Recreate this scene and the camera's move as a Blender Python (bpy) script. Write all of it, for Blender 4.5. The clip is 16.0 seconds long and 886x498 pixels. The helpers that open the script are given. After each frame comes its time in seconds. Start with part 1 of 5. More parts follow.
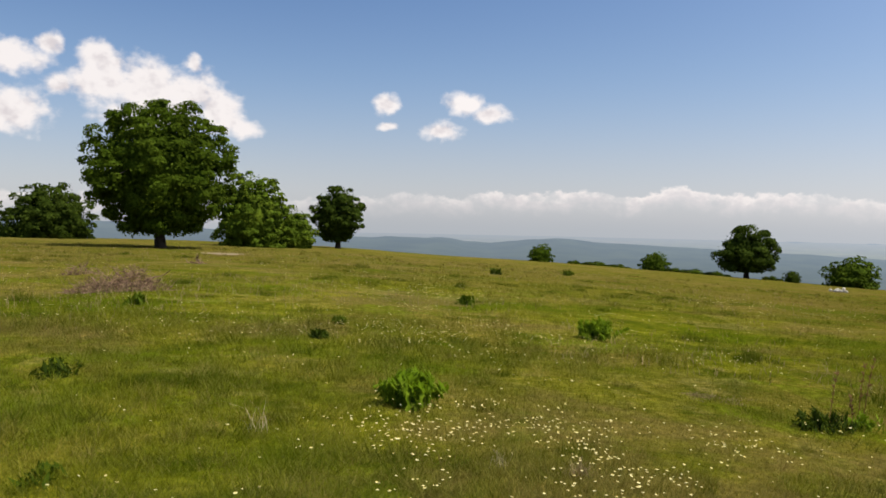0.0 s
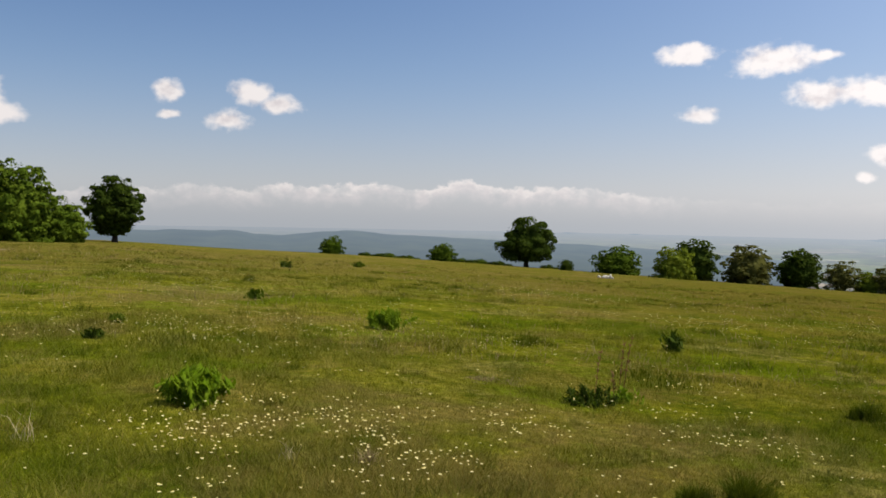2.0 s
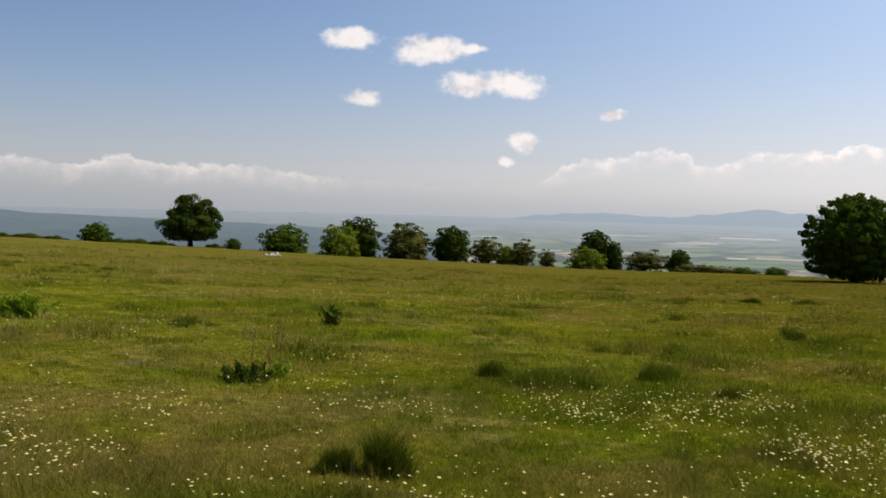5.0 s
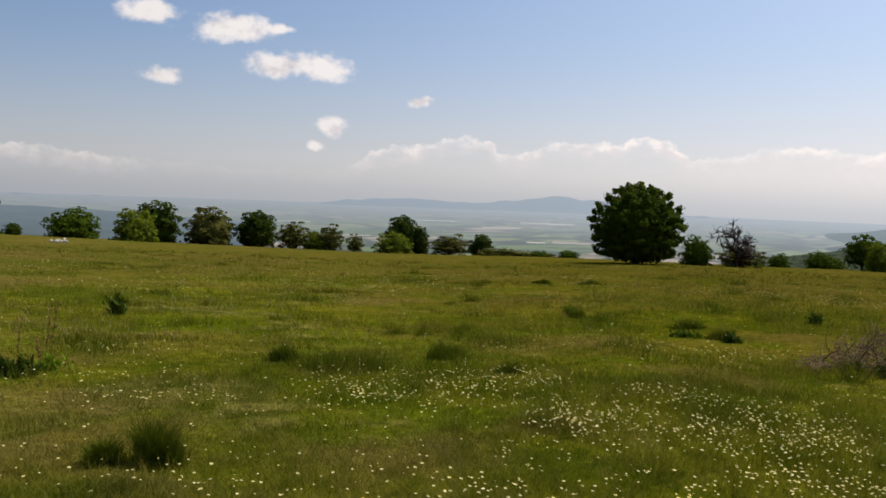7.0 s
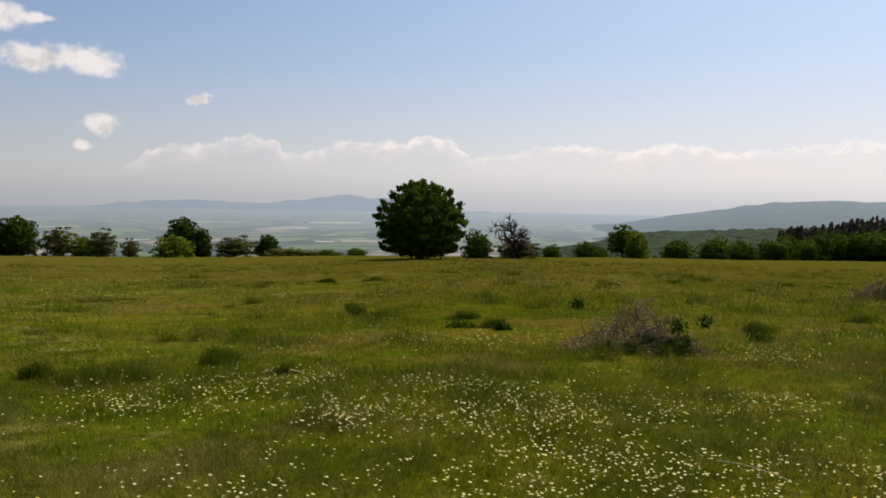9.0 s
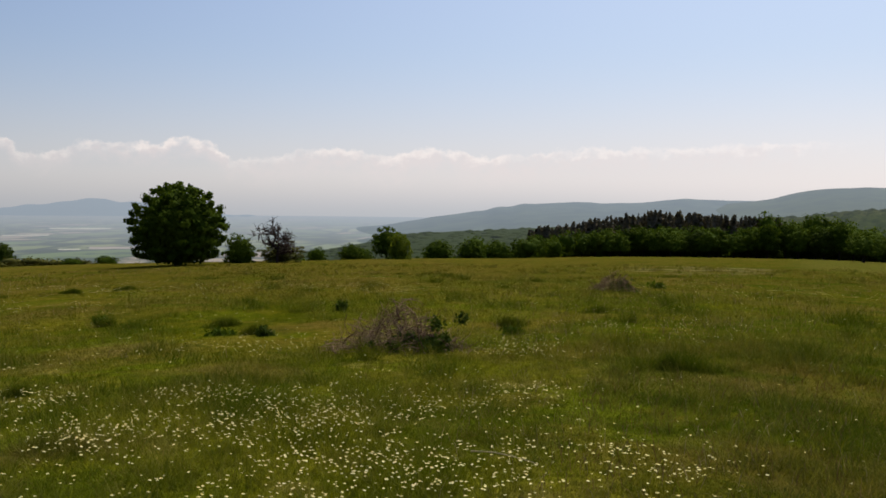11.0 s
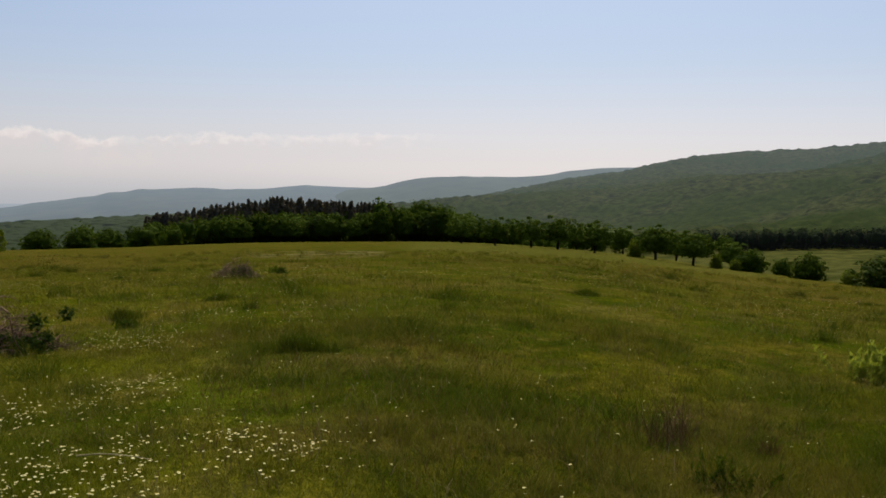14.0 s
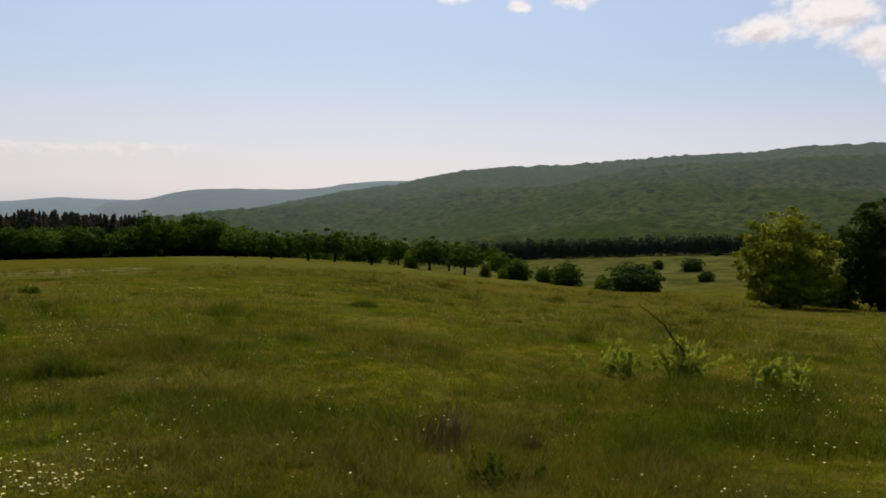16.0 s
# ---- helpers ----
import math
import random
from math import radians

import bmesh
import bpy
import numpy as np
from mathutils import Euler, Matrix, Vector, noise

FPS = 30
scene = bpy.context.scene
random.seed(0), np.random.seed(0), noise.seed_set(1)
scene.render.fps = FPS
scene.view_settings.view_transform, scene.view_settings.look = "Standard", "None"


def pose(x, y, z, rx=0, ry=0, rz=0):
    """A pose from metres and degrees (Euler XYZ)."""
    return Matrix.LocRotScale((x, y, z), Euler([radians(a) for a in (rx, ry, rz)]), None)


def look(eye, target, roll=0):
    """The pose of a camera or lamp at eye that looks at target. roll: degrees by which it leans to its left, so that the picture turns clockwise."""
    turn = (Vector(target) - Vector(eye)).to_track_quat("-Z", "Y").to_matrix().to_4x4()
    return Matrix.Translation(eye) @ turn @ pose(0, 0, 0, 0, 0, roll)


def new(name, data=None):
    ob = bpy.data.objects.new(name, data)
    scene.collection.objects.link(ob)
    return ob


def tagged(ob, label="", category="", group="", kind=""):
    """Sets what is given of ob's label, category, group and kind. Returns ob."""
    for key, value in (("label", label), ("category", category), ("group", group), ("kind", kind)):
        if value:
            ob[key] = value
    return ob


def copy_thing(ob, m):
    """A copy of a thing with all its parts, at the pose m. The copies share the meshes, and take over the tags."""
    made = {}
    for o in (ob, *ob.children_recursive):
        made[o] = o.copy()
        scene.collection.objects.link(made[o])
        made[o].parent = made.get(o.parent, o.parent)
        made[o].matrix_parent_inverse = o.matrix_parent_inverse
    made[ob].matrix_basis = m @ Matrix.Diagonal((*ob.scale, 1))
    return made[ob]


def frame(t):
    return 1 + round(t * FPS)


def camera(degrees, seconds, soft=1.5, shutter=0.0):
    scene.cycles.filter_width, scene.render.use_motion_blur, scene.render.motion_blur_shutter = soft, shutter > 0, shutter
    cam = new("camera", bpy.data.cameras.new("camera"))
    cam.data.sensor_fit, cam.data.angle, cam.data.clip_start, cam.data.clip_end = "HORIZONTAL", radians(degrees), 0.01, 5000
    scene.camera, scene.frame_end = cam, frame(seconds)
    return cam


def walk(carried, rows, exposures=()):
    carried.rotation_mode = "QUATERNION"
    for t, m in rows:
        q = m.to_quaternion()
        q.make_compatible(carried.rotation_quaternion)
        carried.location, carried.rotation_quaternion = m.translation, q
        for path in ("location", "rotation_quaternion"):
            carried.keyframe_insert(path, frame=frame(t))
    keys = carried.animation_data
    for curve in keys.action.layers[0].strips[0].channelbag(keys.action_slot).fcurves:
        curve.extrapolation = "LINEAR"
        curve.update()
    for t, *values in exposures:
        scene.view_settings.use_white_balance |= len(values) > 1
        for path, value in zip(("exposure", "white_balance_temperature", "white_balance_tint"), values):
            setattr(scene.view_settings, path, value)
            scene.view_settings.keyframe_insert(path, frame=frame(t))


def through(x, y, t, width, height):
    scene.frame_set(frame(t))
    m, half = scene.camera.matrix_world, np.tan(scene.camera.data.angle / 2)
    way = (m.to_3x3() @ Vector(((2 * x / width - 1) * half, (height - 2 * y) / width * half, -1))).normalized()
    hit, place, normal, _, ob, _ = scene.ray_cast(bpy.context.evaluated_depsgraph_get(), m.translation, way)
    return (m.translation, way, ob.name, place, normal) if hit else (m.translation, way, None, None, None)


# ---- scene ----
cam = camera(56.6, 16.0, soft=1.65)
walk(cam, [
    (0, pose(0.000, -0.001, 1.597, 88.05, -1.12, -0.00)),
    (0.5, pose(0.011, -0.023, 1.597, 87.91, -0.99, -3.21)),
    (1, pose(0.012, -0.041, 1.597, 87.84, -1.02, -6.97)),
    (1.5, pose(0.027, -0.053, 1.597, 87.75, -0.83, -10.47)),
    (2, pose(0.023, -0.072, 1.597, 87.78, -1.10, -14.47)),
    (2.5, pose(0.028, -0.103, 1.598, 87.79, -1.16, -18.88)),
    (3, pose(0.039, -0.125, 1.597, 87.57, -1.09, -23.38)),
    (3.5, pose(0.031, -0.192, 1.598, 86.76, -1.02, -28.16)),
    (3.7, pose(0.037, -0.214, 1.594, 86.90, -1.04, -29.60)),
    (5.8, pose(0.159, -0.336, 1.593, 86.22, -2.50, -42.15)),
    (6, pose(0.167, -0.370, 1.599, 86.15, -2.79, -43.50)),
    (6.5, pose(0.184, -0.452, 1.602, 86.25, -2.45, -46.62)),
    (7, pose(0.217, -0.505, 1.601, 86.15, -2.09, -50.47)),
    (7.5, pose(0.237, -0.544, 1.599, 86.18, -1.79, -53.71)),
    (8, pose(0.276, -0.588, 1.597, 86.72, -1.60, -58.03)),
    (8.5, pose(0.302, -0.638, 1.595, 86.40, -1.19, -62.04)),
    (8.7, pose(0.308, -0.673, 1.597, 86.36, -1.13, -63.24)),
    (10.8, pose(0.384, -0.741, 1.590, 87.14, -0.74, -79.76)),
    (11, pose(0.385, -0.744, 1.591, 86.91, -0.76, -81.43)),
    (11.5, pose(0.375, -0.752, 1.594, 86.40, -1.08, -86.16)),
    (12, pose(0.372, -0.752, 1.592, 86.23, -0.70, -89.87)),
    (12.5, pose(0.368, -0.772, 1.588, 86.34, -0.60, -94.30)),
    (13, pose(0.332, -0.778, 1.599, 86.50, -0.78, -99.01)),
    (13.5, pose(0.324, -0.793, 1.597, 86.58, -0.88, -103.37)),
    (14, pose(0.304, -0.810, 1.597, 86.33, -0.96, -107.24)),
    (14.5, pose(0.273, -0.808, 1.600, 86.57, -1.18, -110.50)),
    (15, pose(0.253, -0.796, 1.600, 86.98, -1.16, -114.44)),
    (15.5, pose(0.229, -0.789, 1.601, 87.05, -1.14, -118.35)),
    (16, pose(0.223, -0.774, 1.600, 87.46, -0.89, -122.69)),
], exposures=[(0, 0.45), (1.5, 0.38), (2.5, 0.26), (3.5, 0.24), (7, 0.1), (11, -0.08), (12.5, -0.2), (15, -0.25), (15.5, -0.29), (16, -0.19)])

# ---- world, sun ----
SUN_BEARING, SUN_HEIGHT = 116.0, 57.0


class Nodes:
    """Short hand for node trees."""

    def __init__(self, tree):
        self.tree = tree
        tree.nodes.clear()

    def add(self, kind):
        return self.tree.nodes.new(kind)

    def link(self, a, b):
        self.tree.links.new(a, b)

    def put(self, socket, value):
        if isinstance(value, bpy.types.NodeSocket):
            self.link(value, socket)
        else:
            socket.default_value = value

    def math(self, op, a, b=0.0, c=0.0):
        n = self.tree.nodes.new("ShaderNodeMath")
        n.operation = op
        for s, v in zip(n.inputs, (a, b, c)):
            self.put(s, v)
        return n.outputs[0]

    def vmath(self, op, a, b=(0, 0, 0)):
        n = self.tree.nodes.new("ShaderNodeVectorMath")
        n.operation = op
        self.put(n.inputs[0], a)
        self.put(n.inputs[1], b)
        return n.outputs["Value" if op == "LENGTH" else "Vector"]

    def mix(self, fac, a, b, blend="MIX"):
        n = self.tree.nodes.new("ShaderNodeMix")
        n.data_type, n.blend_type = "RGBA", blend
        for s, v in ((n.inputs["Factor"], fac), (n.inputs[6], a), (n.inputs[7], b)):
            if isinstance(v, tuple) and len(v) == 3:
                v = (*v, 1.0)
            self.put(s, v)
        return n.outputs[2]

    def noise(self, vector, scale, detail=3.0, rough=0.55):
        n = self.tree.nodes.new("ShaderNodeTexNoise")
        self.put(n.inputs["Vector"], vector)
        n.inputs["Scale"].default_value, n.inputs["Detail"].default_value, n.inputs["Roughness"].default_value = scale, detail, rough
        return n.outputs["Fac"]

    def range(self, v, a, b, c=0.0, d=1.0, smooth=True):
        n = self.tree.nodes.new("ShaderNodeMapRange")
        n.interpolation_type = "SMOOTHSTEP" if smooth else "LINEAR"
        for s, x in zip(n.inputs, (v, a, b, c, d)):
            self.put(s, x)
        return n.outputs[0]


def make_world():
    world = bpy.data.worlds.new("sky")
    scene.world = world
    world.use_nodes = True
    n = Nodes(world.node_tree)
    out = n.add("ShaderNodeOutputWorld")
    sky = n.add("ShaderNodeTexSky")
    sky.sky_type, sky.sun_disc = "NISHITA", False
    sky.sun_elevation, sky.sun_rotation = radians(SUN_HEIGHT), radians(SUN_BEARING)
    sky.air_density, sky.dust_density, sky.ozone_density = 1.0, 0.5, 2.5
    way = n.add("ShaderNodeTexCoord").outputs["Generated"]
    sep = n.add("ShaderNodeSeparateXYZ")
    n.link(way, sep.inputs[0])
    el = n.math("DEGREES", n.math("ARCSINE", sep.outputs[2]))
    az = n.math("DEGREES", n.math("ARCTAN2", sep.outputs[0], sep.outputs[1]))
    comb = n.add("ShaderNodeCombineXYZ")
    n.link(az, comb.inputs[0])
    n.link(el, comb.inputs[1])
    flat = comb.outputs[0]
    # cumulus: bearing, height, half width, half height in degrees
    clouds = [(-27.5, 9.6, 2.2, 1.2), (-27.6, 6.3, 2.5, 1.6), (-25.6, 10.5, 0.9, 0.8), (-22.9, 10.2, 1.2, 1.1), (-22.5, 8.4, 2.5, 1.5),
              (-19.8, 8.4, 2.8, 2.0), (-17.2, 8.0, 2.4, 1.9), (-15.2, 7.0, 1.8, 1.6), (-17.0, 10.0, 0.6, 0.9), (-18.6, 7.0, 3.2, 1.5), (-14.9, 6.3, 1.7, 1.0), (-25.0, 8.0, 1.2, 0.8),
              (-20.6, 6.2, 2.6, 1.2), (-13.7, 5.9, 1.3, 0.8), (-22.4, 9.4, 1.4, 1.1), (-4.0, 8.0, 1.1, 0.8), (-4.0, 6.5, 0.9, 0.4), (1.4, 8.0, 1.6, 0.9), (3.2, 7.4, 1.6, 0.7), (-0.3, 6.2, 1.5, 0.8)]
    clouds += [(30.8, 11.0, 2.1, 0.75), (36.0, 10.35, 3.0, 1.1), (39.0, 10.6, 1.2, 0.4), (38.9, 8.1, 2.2, 1.0), (41.8, 8.2, 2.2, 1.1), (31.6, 7.0, 1.6, 0.6),
               (48.6, 6.2, 1.2, 0.42), (42.6, 4.35, 1.2, 0.75), (41.5, 2.9, 0.65, 0.45)]
    clouds += [(123.1, 14.6, 1.3, 0.6), (127.8, 13.9, 0.9, 0.5), (131.2, 14.6, 2.0, 1.0), (143.6, 11.8, 2.8, 1.1), (147.5, 12.8, 3.6, 2.0),
               (150.3, 10.6, 2.2, 1.3), (151.2, 8.7, 1.0, 0.6), (156.0, 13.5, 4.5, 3.2)]
    blur = n.add("ShaderNodeTexNoise")
    n.put(blur.inputs["Vector"], flat)
    blur.inputs["Scale"].default_value, blur.inputs["Detail"].default_value = 0.45, 3.0
    bent = n.vmath("ADD", flat, n.vmath("MULTIPLY", n.vmath("SUBTRACT", blur.outputs["Color"], (0.5, 0.5, 0.5)), (1.3, 0.7, 0.0)))
    best = 9.0
    for a, e, w, h in clouds:
        d = n.vmath("LENGTH", n.vmath("MULTIPLY", n.vmath("SUBTRACT", bent, (a, e, 0)), (1 / w, 1 / h, 0)))
        best = d if best == 9.0 else n.math("SMOOTH_MIN", best, d, 0.25)
    wide = n.vmath("MULTIPLY", flat, (0.9, 1.1, 1.0))
    puff = n.math("SUBTRACT", n.noise(wide, 0.55, 5.0, 0.55), 0.5)
    lump = n.math("SUBTRACT", n.noise(wide, 1.5, 4.0, 0.5), 0.5)
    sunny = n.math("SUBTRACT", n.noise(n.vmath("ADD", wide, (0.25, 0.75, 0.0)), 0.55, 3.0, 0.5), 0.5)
    ragged = n.math("ADD", best, n.math("ADD", n.math("MULTIPLY", puff, 1.1), n.math("MULTIPLY", lump, 0.8)))
    mask = n.math("MULTIPLY", n.range(ragged, 1.12, 0.42), 0.97)

    def curve(points, lo, hi, value):
        """A smooth line over the bearing, from points (bearing, height)."""
        f = n.add("ShaderNodeFloatCurve")
        c = f.mapping.curves[0]
        n.put(f.inputs["Value"], n.range(value, -60.0, 130.0, smooth=False))
        for k, (x, y) in enumerate(points):
            p = ((x + 60.0) / 190.0, (y - lo) / (hi - lo))
            if k in (0, len(points) - 1):
                c.points[0 if k == 0 else -1].location = p
            else:
                c.points.new(*p)
        f.mapping.update()
        return n.range(f.outputs[0], 0.0, 1.0, lo, hi, smooth=False)

    # banks of distant cloud above the horizon: bearing and height of their tops
    tops = [(-60, 1.0), (-28, 1.3), (-23.9, 1.2), (-21, 0.6), (-10.7, 1.3), (-5.3, 1.5), (-1.8, 1.9), (0.6, 1.64), (3.3, 2.1), (6.0, 1.95), (10.4, 2.31), (12.6, 1.86), (16.2, 2.55), (19.0, 2.06), (22.9, 2.2),
            (26.0, 1.9), (31.8, 1.5), (41.0, 1.3), (45.7, 2.95), (49.9, 3.5), (52.1, 3.9), (53.8, 3.6), (55.0, 2.85), (56.8, 3.3), (59.5, 3.85), (62.0, 3.7), (64.2, 4.2), (66.2, 3.6), (67.0, 2.95), (70.6, 3.4), (74.8, 3.75),
            (77.5, 3.3), (80.8, 3.9), (84.3, 3.4), (88.9, 3.7), (92.4, 3.9), (95.6, 3.9), (104.9, 4.28), (130, 4.2)]
    crest = curve(tops, 0.0, 5.0, az)
    crest = n.math("ADD", crest, n.math("MULTIPLY", n.math("SUBTRACT", n.noise(wide, 1.0, 5.0, 0.6), 0.5), 1.5))
    over = n.math("SUBTRACT", crest, el)
    # how firmly each bank shows
    firm = curve([(-60, 0.0), (-30, 0.55), (-12, 0.35), (-2, 0.42), (10, 0.66), (26, 0.55), (32, 0.1), (42, 0.05), (46, 0.75), (53, 0.8), (55, 0.55), (60, 0.85), (66, 0.9), (68, 0.5), (74, 0.7), (81, 0.75), (90, 0.6), (104, 0.45), (110, 0.0), (130, 0.0)], 0.0, 1.0, az)
    depth = n.math("MULTIPLY", n.range(over, n.range(az, 66.0, 70.0, 1.7, 2.8), 0.0, 0.0, 1.0), n.range(n.noise(wide, 0.7, 4.0, 0.6), 0.34, 0.60, 0.3, 1.0))
    bank = n.math("MULTIPLY", n.range(over, -0.10, 0.20), n.math("MULTIPLY", firm, depth))
    # whitish haze towards the horizon
    veil = n.math("POWER", n.range(el, 24.0, -1.0, 0.0, 1.0, smooth=False), 2.6)
    # air glows towards the sun
    a, h = radians(SUN_BEARING), radians(SUN_HEIGHT)
    dot = n.add("ShaderNodeVectorMath")
    dot.operation = "DOT_PRODUCT"
    n.link(way, dot.inputs[0])
    dot.inputs[1].default_value = (math.sin(a) * math.cos(h), math.cos(a) * math.cos(h), math.sin(h))
    near_sun = n.range(dot.outputs["Value"], -0.3, 0.75, smooth=False)
    pale = n.math("MINIMUM", n.math("ADD", n.math("MULTIPLY", veil, 0.85), n.math("MULTIPLY", n.math("POWER", near_sun, 2.4), 0.5)), 0.95)
    gain = n.range(n.math("POWER", near_sun, 1.7), 0.0, 1.0, 0.58, 1.12, smooth=False)
    back = n.add("ShaderNodeBackground")
    n.put(back.inputs["Color"], n.mix(1.0, sky.outputs[0], (0.78, 0.95, 1.19), "MULTIPLY"))
    n.put(back.inputs["Strength"], n.math("MULTIPLY", gain, 0.105))
    haze = n.add("ShaderNodeBackground")
    low = n.mix(n.range(el, -1.2, 2.2), (0.60, 0.62, 0.665), (0.90, 0.83, 0.82))
    low = n.mix(n.range(az, 70.0, 10.0), low, n.mix(n.range(el, -1.2, 2.2), (0.60, 0.63, 0.69), (0.83, 0.785, 0.815)))
    low = n.mix(n.range(az, 85.0, 122.0, 0.0, 1.0), low, (0.96, 0.88, 0.86))
    n.put(haze.inputs["Color"], n.mix(n.range(el, 3.0, 11.0), low, n.mix(n.range(az, 50.0, -5.0), (0.77, 0.80, 0.825), (0.68, 0.785, 0.90))))
    n.put(haze.inputs["Strength"], gain)
    white = n.add("ShaderNodeBackground")
    shade = n.range(n.math("ADD", n.math("SUBTRACT", puff, sunny), n.math("MULTIPLY", lump, 0.3)), -0.05, 0.26)
    n.put(white.inputs["Color"], n.mix(shade, (1.12, 1.05, 1.03), (0.86, 0.79, 0.80)))
    n.put(white.inputs["Strength"], n.math("ADD", n.math("MULTIPLY", gain, 0.7), 0.22))
    far = n.add("ShaderNodeBackground")
    n.put(far.inputs["Color"], n.mix(n.range(n.math("ADD", over, n.math("MULTIPLY", lump, 1.6)), 0.75, 0.05), (0.97, 0.87, 0.86), (1.18, 1.07, 1.02)))
    n.put(far.inputs["Strength"], n.math("ADD", n.math("MULTIPLY", gain, 0.6), 0.32))

    def blend(fac, a, b):
        m = n.add("ShaderNodeMixShader")
        n.put(m.inputs[0], fac)
        n.link(a, m.inputs[1])
        n.link(b, m.inputs[2])
        return m.outputs[0]

    s = blend(pale, back.outputs[0], haze.outputs[0])
    s = blend(bank, s, far.outputs[0])
    s = blend(mask, s, white.outputs[0])
    n.link(s, out.inputs["Surface"])


make_world()
sun = new("sun", bpy.data.lights.new("sun", "SUN"))
sun.data.energy, sun.data.angle, sun.data.color = 5.0, radians(0.6), (1.0, 0.93, 0.82)
_a, _h = radians(SUN_BEARING), radians(SUN_HEIGHT)
sun.matrix_world = look((0, 0, 0), (-math.sin(_a) * math.cos(_h), -math.cos(_a) * math.cos(_h), -math.sin(_h)))
sun.location = (40, -20, 80)

# ---- materials ----
def material(name):
    m = bpy.data.materials.new(name)
    m.use_nodes = True
    return m, Nodes(m.node_tree)


def finish(n, surface):
    out = n.add("ShaderNodeOutputMaterial")
    n.link(surface, out.inputs["Surface"])


def principled(n, colour, rough=0.8, spec=0.25, bump=None, strength=0.3, dist=0.02):
    p = n.add("ShaderNodeBsdfPrincipled")
    n.put(p.inputs["Base Color"], (*colour, 1.0) if isinstance(colour, tuple) else colour)
    n.put(p.inputs["Roughness"], rough)
    p.inputs["Specular IOR Level"].default_value = spec
    if bump is not None:
        b = n.add("ShaderNodeBump")
        b.inputs["Strength"].default_value, b.inputs["Distance"].default_value = strength, dist
        n.link(bump, b.inputs["Height"])
        n.link(b.outputs[0], p.inputs["Normal"])
    return p.outputs[0]


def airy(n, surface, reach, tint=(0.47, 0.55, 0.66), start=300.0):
    """Haze of distance mixed into a material as glow: it grows with the way from the meadow, and towards the sun."""
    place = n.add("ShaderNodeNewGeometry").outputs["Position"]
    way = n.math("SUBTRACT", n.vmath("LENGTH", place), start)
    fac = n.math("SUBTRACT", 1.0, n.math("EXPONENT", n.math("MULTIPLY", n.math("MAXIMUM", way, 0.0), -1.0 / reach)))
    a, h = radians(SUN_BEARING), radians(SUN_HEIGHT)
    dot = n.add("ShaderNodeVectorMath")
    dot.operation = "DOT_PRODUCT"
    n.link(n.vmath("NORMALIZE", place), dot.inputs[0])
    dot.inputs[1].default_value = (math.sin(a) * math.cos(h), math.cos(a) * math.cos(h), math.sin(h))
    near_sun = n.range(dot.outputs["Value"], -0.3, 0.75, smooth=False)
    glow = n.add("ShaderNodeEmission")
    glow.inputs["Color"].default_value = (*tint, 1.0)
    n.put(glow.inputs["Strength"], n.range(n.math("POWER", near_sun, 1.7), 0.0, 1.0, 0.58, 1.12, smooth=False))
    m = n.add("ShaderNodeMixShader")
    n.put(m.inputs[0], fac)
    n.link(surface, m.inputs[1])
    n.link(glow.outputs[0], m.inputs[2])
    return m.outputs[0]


def foliage_material(name, dark, mid, light, through=0.3, air=0.0, rough=0.7, patch=0.5):
    m, n = material(name)
    geo = n.add("ShaderNodeNewGeometry")
    info = n.add("ShaderNodeObjectInfo")
    c = n.mix(n.range(geo.outputs["Random Per Island"], 0.0, 1.0, smooth=False), dark, light)
    c = n.mix(n.range(n.noise(geo.outputs["Position"], patch, 3.0), 0.35, 0.65), c, mid)
    c = n.mix(n.math("MULTIPLY", info.outputs["Random"], 0.45), c, tuple(0.55 * a + 0.45 * b for a, b in zip(dark, light)))
    s = principled(n, c, rough, 0.015)
    if through:
        t = n.add("ShaderNodeBsdfTranslucent")
        n.put(t.inputs["Color"], n.mix(0.5, c, (light[0] * 1.5, light[1] * 1.5, light[2] * 0.6)))
        x = n.add("ShaderNodeMixShader")
        x.inputs[0].default_value = through
        n.link(s, x.inputs[1])
        n.link(t.outputs[0], x.inputs[2])
        s = x.outputs[0]
    # far leaves get distance haze as a glow over their own colour
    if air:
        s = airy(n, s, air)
    finish(n, s)
    return m


